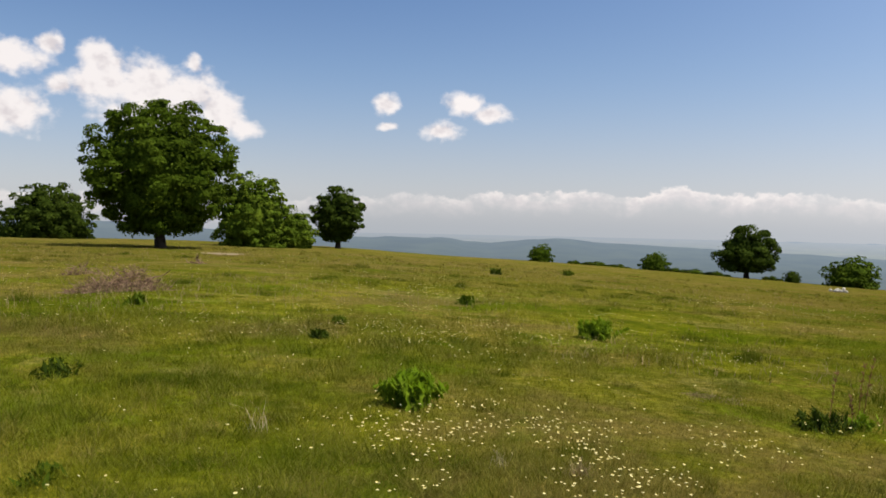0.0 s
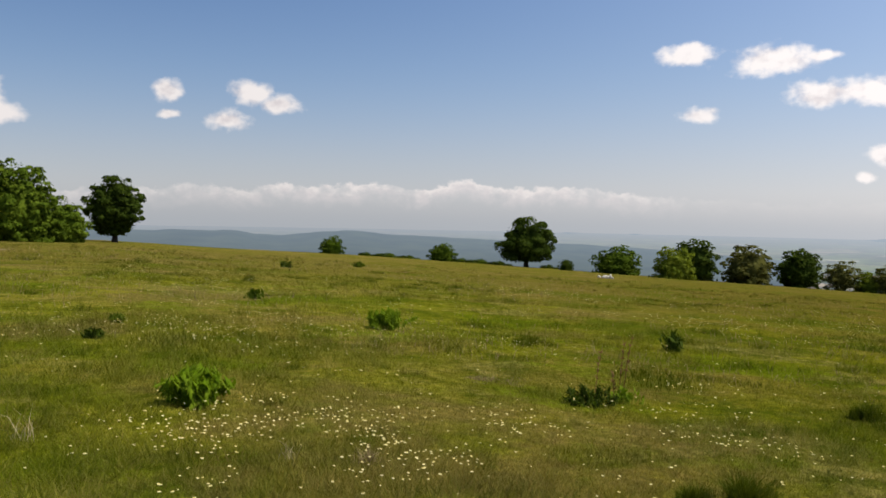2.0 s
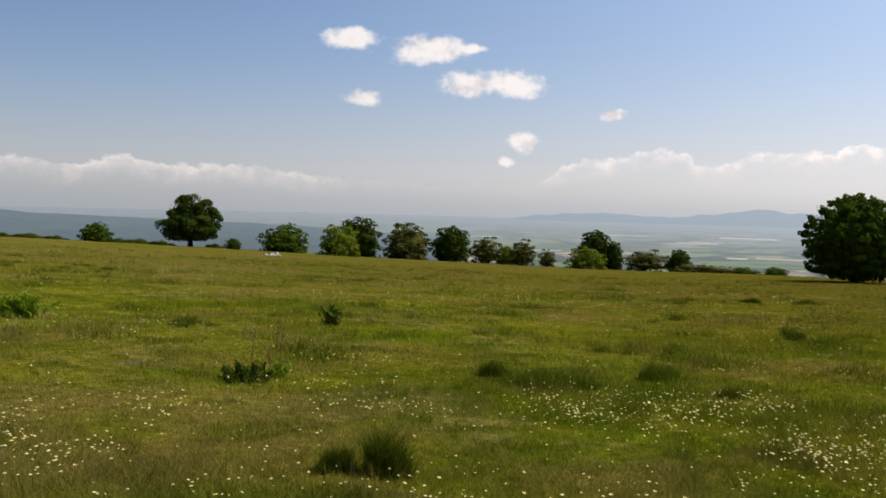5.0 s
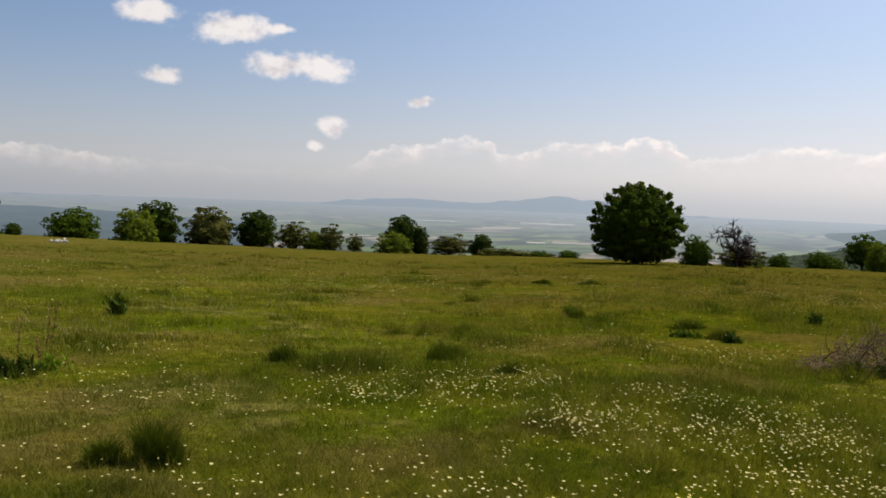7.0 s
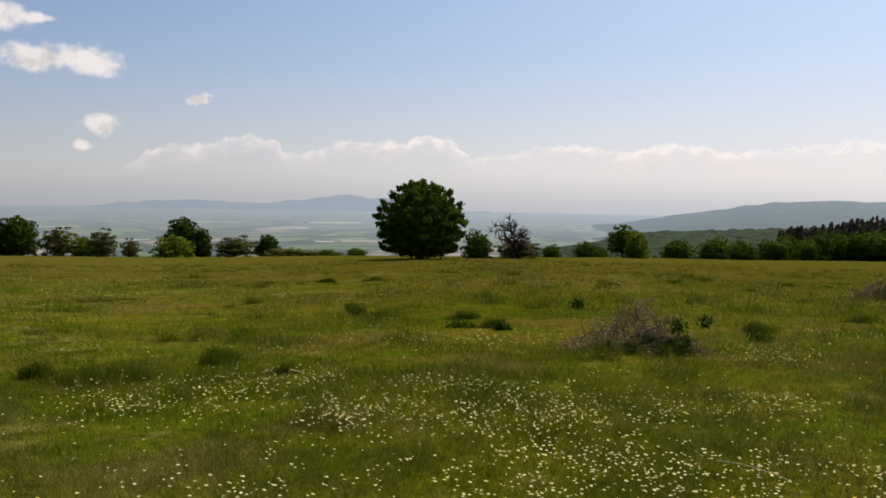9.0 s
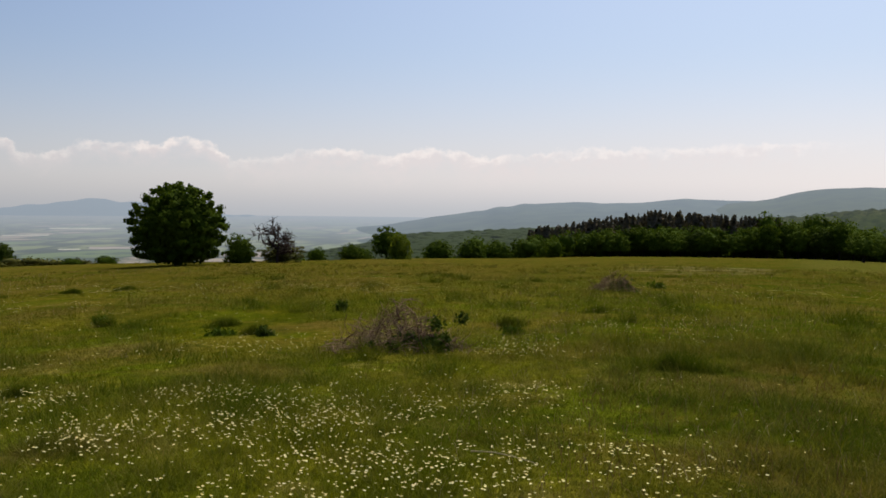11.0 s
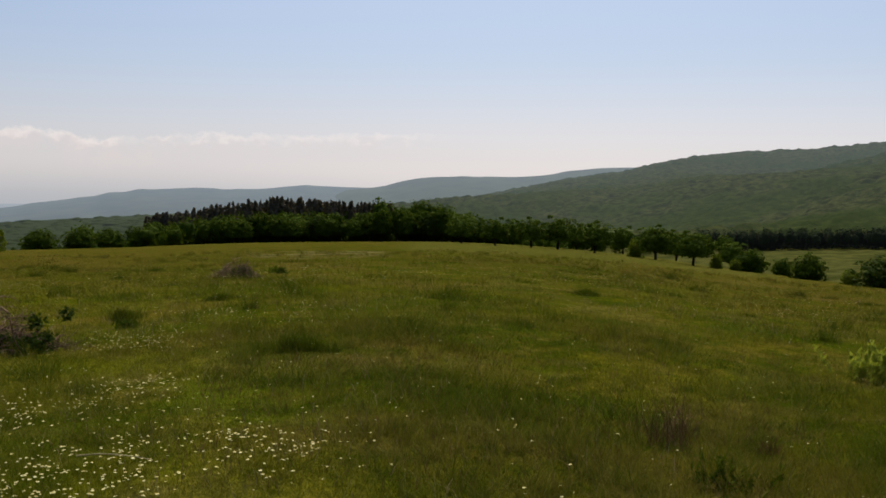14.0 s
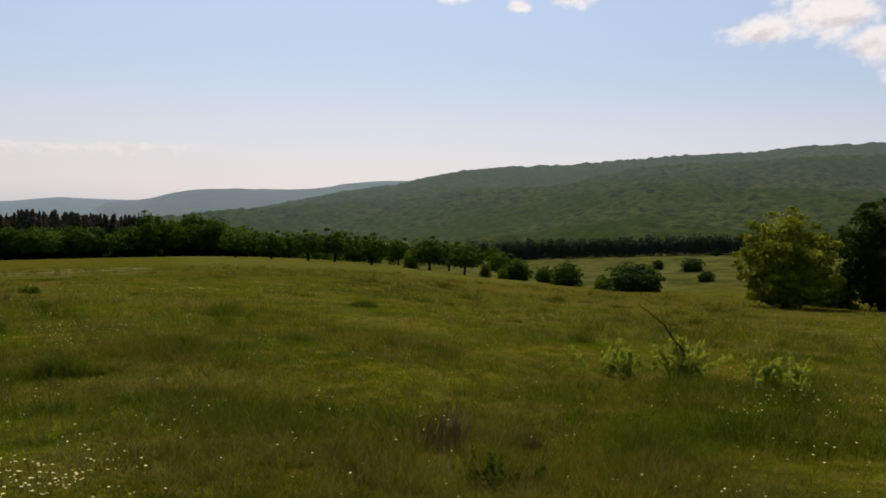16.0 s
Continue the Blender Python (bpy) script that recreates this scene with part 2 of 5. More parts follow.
def grass_material(name, ground=False):
    """Meadow colours: green, olive and reddish brown drifts at several scales."""
    m, n = material(name)
    geo = n.add("ShaderNodeNewGeometry")
    place = geo.outputs["Position"]
    way = n.vmath("LENGTH", place)
    drift = n.noise(place, 0.10, 5.0, 0.62)
    c = n.mix(n.range(n.noise(place, 0.55, 5.0, 0.6), 0.36, 0.64), (0.098, 0.120, 0.004), (0.220, 0.204, 0.012))
    c = n.mix(n.range(drift, 0.42, 0.58, 0.0, 0.75), c, (0.225, 0.165, 0.032))
    c = n.mix(n.range(n.noise(place, 0.37, 5.0, 0.68), 0.53, 0.60, 0.0, 0.65), c, (0.135, 0.180, 0.004))
    c = n.mix(n.range(n.noise(place, 1.1, 5.0, 0.65), 0.58, 0.68, 0.0, 0.6), c, (0.300, 0.240, 0.060))
    c = n.mix(n.range(n.noise(place, 0.23, 6.0, 0.70), 0.45, 0.36, 0.0, 0.65), c, (0.300, 0.235, 0.070))
    c = n.mix(n.range(n.noise(place, 0.95, 6.0, 0.72), 0.47, 0.38, 0.0, 0.7), c, (0.048, 0.064, 0.002))
    c = n.mix(n.range(n.noise(place, 3.6, 5.0, 0.7), 0.46, 0.64, 0.0, 0.6), c, (0.058, 0.072, 0.002))
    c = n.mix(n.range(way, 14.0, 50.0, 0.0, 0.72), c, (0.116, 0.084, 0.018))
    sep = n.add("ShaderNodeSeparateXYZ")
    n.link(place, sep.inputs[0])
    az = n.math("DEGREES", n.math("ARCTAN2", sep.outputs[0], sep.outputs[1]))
    c = n.mix(n.range(n.noise(n.vmath("ADD", place, (37.0, 11.0, 0.0)), 0.19, 6.0, 0.72), 0.50, 0.60, 0.0, 0.6), c, (0.060, 0.084, 0.003))
    c = n.mix(n.range(n.noise(n.vmath("ADD", place, (5.0, 71.0, 0.0)), 0.15, 6.0, 0.72), 0.52, 0.62, 0.0, 0.55), c, (0.190, 0.125, 0.040))
    # brighter towards the north-west: light of the front-lit side put into the colour
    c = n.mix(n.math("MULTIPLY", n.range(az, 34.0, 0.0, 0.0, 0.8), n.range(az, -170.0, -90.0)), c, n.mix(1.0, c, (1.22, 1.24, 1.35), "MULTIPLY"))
    # lusher towards the south-east, and darkened: shade of backlit grass put into the colour
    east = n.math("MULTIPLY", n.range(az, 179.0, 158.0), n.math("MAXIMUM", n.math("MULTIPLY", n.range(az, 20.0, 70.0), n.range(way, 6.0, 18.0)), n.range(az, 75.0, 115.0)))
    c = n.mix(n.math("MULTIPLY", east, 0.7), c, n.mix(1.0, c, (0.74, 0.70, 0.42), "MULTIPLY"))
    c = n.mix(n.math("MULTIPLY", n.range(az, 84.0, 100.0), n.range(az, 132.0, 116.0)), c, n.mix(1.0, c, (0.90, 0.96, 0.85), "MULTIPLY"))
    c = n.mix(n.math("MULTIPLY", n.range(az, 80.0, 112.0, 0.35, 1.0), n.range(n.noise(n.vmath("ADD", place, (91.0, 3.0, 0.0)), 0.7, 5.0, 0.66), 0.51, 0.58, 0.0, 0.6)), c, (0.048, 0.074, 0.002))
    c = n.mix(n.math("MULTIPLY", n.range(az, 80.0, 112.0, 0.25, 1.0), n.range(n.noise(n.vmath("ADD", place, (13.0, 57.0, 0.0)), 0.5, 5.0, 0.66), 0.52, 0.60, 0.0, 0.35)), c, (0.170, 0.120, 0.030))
    if ground:
        c = n.mix(n.range(n.noise(place, 9.0, 5.0, 0.7), 0.32, 0.68, 0.0, 0.6), c, (0.040, 0.046, 0.004))
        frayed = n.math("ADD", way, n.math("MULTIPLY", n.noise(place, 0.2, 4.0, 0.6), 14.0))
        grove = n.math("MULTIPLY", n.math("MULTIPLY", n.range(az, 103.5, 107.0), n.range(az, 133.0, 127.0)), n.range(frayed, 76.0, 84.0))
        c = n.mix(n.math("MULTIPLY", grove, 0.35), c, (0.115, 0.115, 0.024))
        streak = n.math("MULTIPLY", n.math("MULTIPLY", n.range(az, 94.0, 97.0), n.range(az, 105.0, 102.0)), n.math("MULTIPLY", n.range(frayed, 58.0, 64.0), n.range(frayed, 84.0, 74.0)))
        c = n.mix(n.math("MULTIPLY", streak, n.range(n.noise(place, 0.3, 4.0, 0.6), 0.45, 0.65, 0.0, 0.6)), c, (0.300, 0.250, 0.110))
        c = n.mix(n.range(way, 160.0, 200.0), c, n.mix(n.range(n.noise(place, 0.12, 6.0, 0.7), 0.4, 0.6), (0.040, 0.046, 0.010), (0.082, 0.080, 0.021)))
        s = principled(n, c, 1.0, 0.0, n.noise(place, 14.0, 5.0, 0.7), 1.0, 0.12)
    else:
        lush = n.add("ShaderNodeAttribute")
        lush.attribute_name = "lush"
        c = n.mix(n.range(lush.outputs["Fac"], 0.0, 1.25, 0.0, 0.82, smooth=False), c, (0.046, 0.065, 0.002))
        c = n.mix(n.range(lush.outputs["Fac"], 0.0, -1.0, 0.0, 0.7, smooth=False), c, (0.200, 0.140, 0.046))
        one = geo.outputs["Random Per Island"]
        c = n.mix(n.range(one, 0.0, 0.4, 0.14, 0.0, smooth=False), c, (0.022, 0.035, 0.001))
        c = n.mix(n.range(one, 0.62, 1.0, 0.0, 0.32, smooth=False), c, (0.330, 0.300, 0.080))
        s = principled(n, c, 0.8, 0.03)
        t = n.add("ShaderNodeBsdfTranslucent")
        n.put(t.inputs["Color"], n.mix(1.0, c, (0.92, 1.0, 0.45), "MULTIPLY"))
        x = n.add("ShaderNodeMixShader")
        x.inputs[0].default_value = 0.4
        n.link(s, x.inputs[1])
        n.link(t.outputs[0], x.inputs[2])
        s = x.outputs[0]
    finish(n, s)
    return m


def simple(name, a, b, scale, rough=0.9, spec=0.04, bump=0.4, dist=0.01, air=0.0, tint=(0.47, 0.55, 0.66)):
    m, n = material(name)
    place = n.add("ShaderNodeTexCoord").outputs["Object"]
    geo = n.add("ShaderNodeNewGeometry")
    c = n.mix(n.range(n.noise(place, scale, 4.0, 0.6), 0.3, 0.7), a, b)
    c = n.mix(n.math("MULTIPLY", geo.outputs["Random Per Island"], 0.4), c, tuple(0.6 * v for v in a))
    s = principled(n, c, rough, spec, n.noise(place, scale * 4, 4.0), bump, dist)
    if air:
        s = airy(n, s, air, tint)
    finish(n, s)
    return m


def plain_material():
    """The valley floor: a patchwork of fields, with much distance haze mixed in as glow."""
    m, n = material("valley_fields")
    place = n.add("ShaderNodeNewGeometry").outputs["Position"]
    v = n.add("ShaderNodeTexVoronoi")
    v.inputs["Scale"].default_value = 0.009
    warp = n.vmath("MULTIPLY", place, (0.55, 1.0, 0.0))
    n.link(warp, v.inputs["Vector"])
    sep = n.add("ShaderNodeSeparateXYZ")
    n.link(v.outputs["Color"], sep.inputs[0])
    c = n.mix(sep.outputs[0], (0.07, 0.11, 0.03), (0.17, 0.18, 0.07))
    c = n.mix(n.range(sep.outputs[1], 0.75, 0.85), c, (0.24, 0.19, 0.13))
    c = n.mix(n.range(n.noise(place, 0.012, 5.0, 0.65), 0.5, 0.6), c, (0.025, 0.042, 0.018))
    edge = n.add("ShaderNodeTexVoronoi")
    edge.feature = "DISTANCE_TO_EDGE"
    edge.inputs["Scale"].default_value = 0.009
    n.link(warp, edge.inputs["Vector"])
    c = n.mix(n.range(edge.outputs["Distance"], 0.10, 0.03), c, (0.018, 0.030, 0.012))
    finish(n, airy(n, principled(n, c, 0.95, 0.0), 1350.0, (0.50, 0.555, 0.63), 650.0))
    return m


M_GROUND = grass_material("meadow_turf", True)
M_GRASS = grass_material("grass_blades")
M_LEAF = foliage_material("leaves_green", (0.012, 0.022, 0.001), (0.030, 0.052, 0.003), (0.084, 0.122, 0.010), 0.24)
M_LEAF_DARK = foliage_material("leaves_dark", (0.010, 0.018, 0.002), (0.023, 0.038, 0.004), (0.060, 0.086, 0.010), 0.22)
M_LEAF_LIGHT = foliage_material("leaves_light", (0.040, 0.058, 0.004), (0.078, 0.105, 0.007), (0.160, 0.190, 0.020), 0.35)
# brighter copy of the green leaves; sunlit crown tops put into the colour
M_LEAF_LIT = foliage_material("leaves_sunlit", (0.024, 0.042, 0.003), (0.050, 0.080, 0.006), (0.110, 0.150, 0.012), 0.14)
M_LEAF_OLIVE = foliage_material("leaves_olive", (0.034, 0.036, 0.008), (0.066, 0.066, 0.014), (0.120, 0.116, 0.028), 0.2)
M_LEAF_YELLOW = foliage_material("leaves_yellow_green", (0.045, 0.058, 0.004), (0.110, 0.128, 0.009), (0.260, 0.275, 0.024), 0.42)
M_SAPLING = foliage_material("sapling_leaves", (0.060, 0.080, 0.008), (0.150, 0.180, 0.020), (0.340, 0.370, 0.060), 0.5, patch=4.0)
M_TUFT = foliage_material("long_grass", (0.014, 0.026, 0.001), (0.034, 0.050, 0.002), (0.105, 0.125, 0.010), 0.2, patch=5.0)
M_WEED = foliage_material("weed_leaves", (0.040, 0.075, 0.002), (0.085, 0.140, 0.004), (0.180, 0.250, 0.016), 0.3, patch=6.0)
M_NEEDLE = foliage_material("conifer_needles", (0.046, 0.040, 0.028), (0.092, 0.076, 0.054), (0.150, 0.124, 0.088), 0.15)
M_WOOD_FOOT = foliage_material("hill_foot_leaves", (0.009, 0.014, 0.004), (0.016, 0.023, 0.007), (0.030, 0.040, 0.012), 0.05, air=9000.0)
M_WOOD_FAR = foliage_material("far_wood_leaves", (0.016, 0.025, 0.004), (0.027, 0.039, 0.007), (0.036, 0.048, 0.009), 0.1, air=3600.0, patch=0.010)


def canopy_material():
    """Far tree tops: each crown of a slightly different green, with some haze glow mixed in."""
    m, n = material("far_canopy")
    place = n.add("ShaderNodeNewGeometry").outputs["Position"]
    c = n.mix(n.range(n.noise(place, 0.16, 3.0, 0.6), 0.32, 0.68), (0.018, 0.024, 0.007), (0.054, 0.060, 0.018))
    c = n.mix(n.range(n.noise(place, 0.012, 4.0, 0.6), 0.40, 0.62, 0.0, 0.6), c, (0.022, 0.036, 0.005))
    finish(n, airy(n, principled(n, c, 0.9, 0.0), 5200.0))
    return m


M_CANOPY = canopy_material()
M_BARK = simple("bark", (0.022, 0.018, 0.013), (0.055, 0.044, 0.034), 3.0, bump=0.8, dist=0.03)
M_DEADWOOD = simple("dead_wood", (0.030, 0.020, 0.017), (0.085, 0.060, 0.050), 6.0, bump=0.5)
M_TWIG = simple("dry_twigs", (0.070, 0.038, 0.024), (0.340, 0.225, 0.150), 5.0)
M_STALK = simple("dry_stalks", (0.140, 0.070, 0.028), (0.240, 0.140, 0.065), 5.0)
M_SEED = simple("seed_heads", (0.230, 0.165, 0.075), (0.330, 0.250, 0.130), 5.0)
M_STRAW = simple("straw", (0.330, 0.270, 0.130), (0.450, 0.380, 0.210), 5.0)
M_STONE = simple("pale_stone", (0.400, 0.365, 0.310), (0.640, 0.600, 0.540), 2.0, bump=0.6, dist=0.03)
M_SAND = simple("bare_soil", (0.200, 0.150, 0.080), (0.320, 0.250, 0.150), 1.5)


def petal_material():
    """Thin cream petals that let light through."""
    m, n = material("cream_petals")
    one = n.add("ShaderNodeNewGeometry").outputs["Random Per Island"]
    c = n.mix(one, (0.680, 0.590, 0.240), (0.820, 0.740, 0.400))
    t = n.add("ShaderNodeBsdfTranslucent")
    n.put(t.inputs["Color"], c)
    x = n.add("ShaderNodeMixShader")
    x.inputs[0].default_value = 0.4
    n.link(principled(n, c, 0.8, 0.05), x.inputs[1])
    n.link(t.outputs[0], x.inputs[2])
    finish(n, x.outputs[0])
    return m


M_PETAL = petal_material()
M_YOLK = simple("yellow_florets", (0.500, 0.330, 0.030), (0.620, 0.430, 0.050), 60.0)
M_PLAIN = plain_material()
# blue and pale tones of these come mostly from the mixed-in haze glow
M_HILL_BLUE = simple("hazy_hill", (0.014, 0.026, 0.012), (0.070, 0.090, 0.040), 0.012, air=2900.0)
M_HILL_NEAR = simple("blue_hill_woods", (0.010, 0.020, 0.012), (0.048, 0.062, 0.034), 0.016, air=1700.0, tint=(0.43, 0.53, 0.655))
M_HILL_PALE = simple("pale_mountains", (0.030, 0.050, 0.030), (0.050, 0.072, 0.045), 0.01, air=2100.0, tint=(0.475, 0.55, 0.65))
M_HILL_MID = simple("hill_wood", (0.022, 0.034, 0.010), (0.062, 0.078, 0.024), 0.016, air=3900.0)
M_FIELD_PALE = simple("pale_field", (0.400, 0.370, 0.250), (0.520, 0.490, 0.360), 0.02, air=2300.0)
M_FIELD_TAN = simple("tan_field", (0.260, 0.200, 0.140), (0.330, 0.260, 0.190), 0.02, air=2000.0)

# ---- lie of the land ----
# bearing (clockwise from +y, degrees), drop angle of the brow as seen from the eye (degrees), metres to the brow
BROW_A = [(-180, 2.6, 80), (-100, 1.6, 95), (-60, 1.4, 100), (-28, 1.46, 105), (-18, 1.60, 105), (-7.3, 1.92, 105), (0, 2.40, 115),
          (7, 2.66, 120), (14.5, 3.05, 125), (20.4, 3.35, 132), (26.4, 3.62, 135), (31.6, 3.84, 138), (38.2, 4.06, 138), (44.2, 4.23, 138)]
BROW_B = [(51, 4.25, 135), (57.5, 4.12, 115), (64, 4.07, 92), (73.6, 3.96, 96), (78, 3.80, 105), (86, 3.69, 125), (95.3, 3.33, 150), (107.3, 3.13, 150),
          (113.6, 3.30, 140), (118, 3.59, 130), (122, 3.87, 118), (125.8, 4.37, 110), (128.4, 4.55, 102), (131.4, 4.87, 95), (135.5, 5.07, 85),
          (139.5, 5.10, 75), (145.8, 5.47, 60), (151, 5.50, 58), (165, 4.5, 64), (180, 2.6, 80)]
BROW = np.array(BROW_A + BROW_B)
EYE_Z = 1.6
FINE = np.arange(-180.0, 180.5, 0.5)
_w = np.exp(-0.5 * (np.arange(-8, 9) / 2.5) ** 2)
_w /= _w.sum()


def _smooth(values):
    return np.convolve(np.r_[values[-9:-1], values, values[1:9]], _w, "valid")


BROW_R = _smooth(np.interp(FINE, BROW[:, 0], BROW[:, 2]))
BROW_Z = _smooth(np.interp(FINE, BROW[:, 0], EYE_Z - BROW[:, 2] * np.tan(np.radians(BROW[:, 1]))))
FLOOR_Z = _smooth(np.interp(FINE, [-180, -60, 88, 112, 126, 142, 165, 180], [-40, -72, -72, -18, -18, -13, -13, -40]))


def ground_z(x, y):
    """Height of the meadow, the slope behind its brow and the valley floor."""
    x, y = np.asarray(x, float), np.asarray(y, float)
    r, az = np.hypot(x, y), np.degrees(np.arctan2(x, y))
    rc, zc, floor = (np.interp(az, FINE, v) for v in (BROW_R, BROW_Z, FLOOR_Z))
    z = zc * r / rc
    s = np.maximum(r - rc, 0)
    z = z - 0.17 * s * s / (s + 35)
    k = 1.2
    return floor + k * np.logaddexp(0, (z - floor) / k)

# ---- mesh helpers ----
def polar(az, r):
    a = np.radians(az)
    return np.sin(a) * r, np.cos(a) * r


def mesh_of(name, verts, faces, mats, smooth=False, slots=None, lush=None):
    """A mesh from vertices and faces (one array of triangles or quads, or a list of such arrays)."""
    me = bpy.data.meshes.new(name)
    verts = np.asarray(verts, np.float32).reshape(-1, 3)
    arrays = [np.asarray(f, np.int32) for f in (faces if isinstance(faces, list) else [faces])]
    arrays = [f for f in arrays if len(f)]
    me.vertices.add(len(verts))
    me.vertices.foreach_set("co", verts.ravel())
    loops = np.concatenate([f.ravel() for f in arrays])
    sizes = np.concatenate([np.full(len(f), f.shape[1], np.int32) for f in arrays])
    me.loops.add(len(loops))
    me.loops.foreach_set("vertex_index", loops)
    me.polygons.add(len(sizes))
    me.polygons.foreach_set("loop_start", np.concatenate([[0], np.cumsum(sizes)[:-1]]).astype(np.int32))
    if smooth:
        me.polygons.foreach_set("use_smooth", np.ones(len(sizes), bool))
    for m in mats if isinstance(mats, (list, tuple)) else [mats]:
        me.materials.append(m)
    if slots is not None:
        me.polygons.foreach_set("material_index", np.asarray(slots, np.int32))
    if lush is not None:
        me.attributes.new("lush", "FLOAT", "POINT").data.foreach_set("value", np.asarray(lush, np.float32))
    me.update(calc_edges=True)
    me.validate()
    return me


def part(name, me, parent, label=""):
    ob = new(name, me)
    ob.parent = parent
    return tagged(ob, label)


class Soup:
    """Collects triangles of one mesh."""

    def __init__(self):
        self.v, self.f, self.n = [], [], 0

    def add(self, v, f):
        v, f = np.asarray(v, float).reshape(-1, 3), np.asarray(f, int)
        self.v.append(v)
        self.f.append(f + self.n)
        self.n += len(v)

    def mesh(self, name, mats, smooth=False):
        quads = [f for f in self.f if f.shape[1] == 4]
        tris = [f for f in self.f if f.shape[1] == 3]
        return mesh_of(name, np.concatenate(self.v), [np.concatenate(g) for g in (tris, quads) if g], mats, smooth)


def tube(points, radii, seg=7):
    """A tapered tube along points, closed at its tip."""
    p, r = np.asarray(points, float), np.asarray(radii, float)
    d = np.gradient(p, axis=0)
    d /= np.linalg.norm(d, axis=1, keepdims=True) + 1e-9
    ref = np.where(np.abs(d[:, 2:3]) > 0.9, [[1.0, 0, 0]], [[0, 0, 1.0]])
    u = np.cross(d, ref)
    u /= np.linalg.norm(u, axis=1, keepdims=True) + 1e-9
    w = np.cross(d, u)
    ang = np.arange(seg) * 2 * np.pi / seg
    ring = p[:, None] + r[:, None, None] * (np.cos(ang)[None, :, None] * u[:, None] + np.sin(ang)[None, :, None] * w[:, None])
    i, j = np.meshgrid(np.arange(len(p) - 1), np.arange(seg), indexing="ij")
    a, b = (i * seg + j).ravel(), (i * seg + (j + 1) % seg).ravel()
    return ring.reshape(-1, 3), np.stack([a, b, b + seg, a + seg], 1)


def wander(rng, start, way, length, steps=6, bend=0.25, rise=0.0):
    """A crooked line of points, as a limb grows."""
    p, d = [np.array(start, float)], np.array(way, float)
    for _ in range(steps):
        d = d / np.linalg.norm(d) + rng.normal(0, bend, 3) + np.array([0, 0, rise])
        p.append(p[-1] + d / np.linalg.norm(d) * length / steps)
    return np.array(p)


def ico(level):
    bm = bmesh.new()
    bmesh.ops.create_icosphere(bm, subdivisions=level, radius=1.0)
    v, f = np.array([x.co[:] for x in bm.verts]), np.array([[y.index for y in x.verts] for x in bm.faces])
    bm.free()
    return v, f


ICO1, ICO2, ICO3 = ico(1), ico(2), ico(3)


def leaves(rng, place, outward, size, droop=0.2, spread=0.5, slim=0.42):
    """Folded leaf sprays: four points and two triangles each."""
    n = len(place)
    nor = outward + rng.normal(0, spread, (n, 3))
    nor /= np.linalg.norm(nor, axis=1, keepdims=True) + 1e-9
    t = np.cross(nor, rng.normal(0, 1, (n, 3)))
    t /= np.linalg.norm(t, axis=1, keepdims=True) + 1e-9
    t[:, 2] -= droop
    b = np.cross(nor, t)
    s = (size * rng.uniform(0.6, 1.3, n))[:, None]
    v = np.stack([place - t * s * 0.6, place + b * s * slim - nor * s * 0.12, place + t * s * 0.7 - nor * s * 0.1, place - b * s * slim - nor * s * 0.12], 1)
    k = np.arange(n)[:, None] * 4
    return v.reshape(-1, 3), np.concatenate([k + [[0, 1, 2]], k + [[0, 2, 3]]])


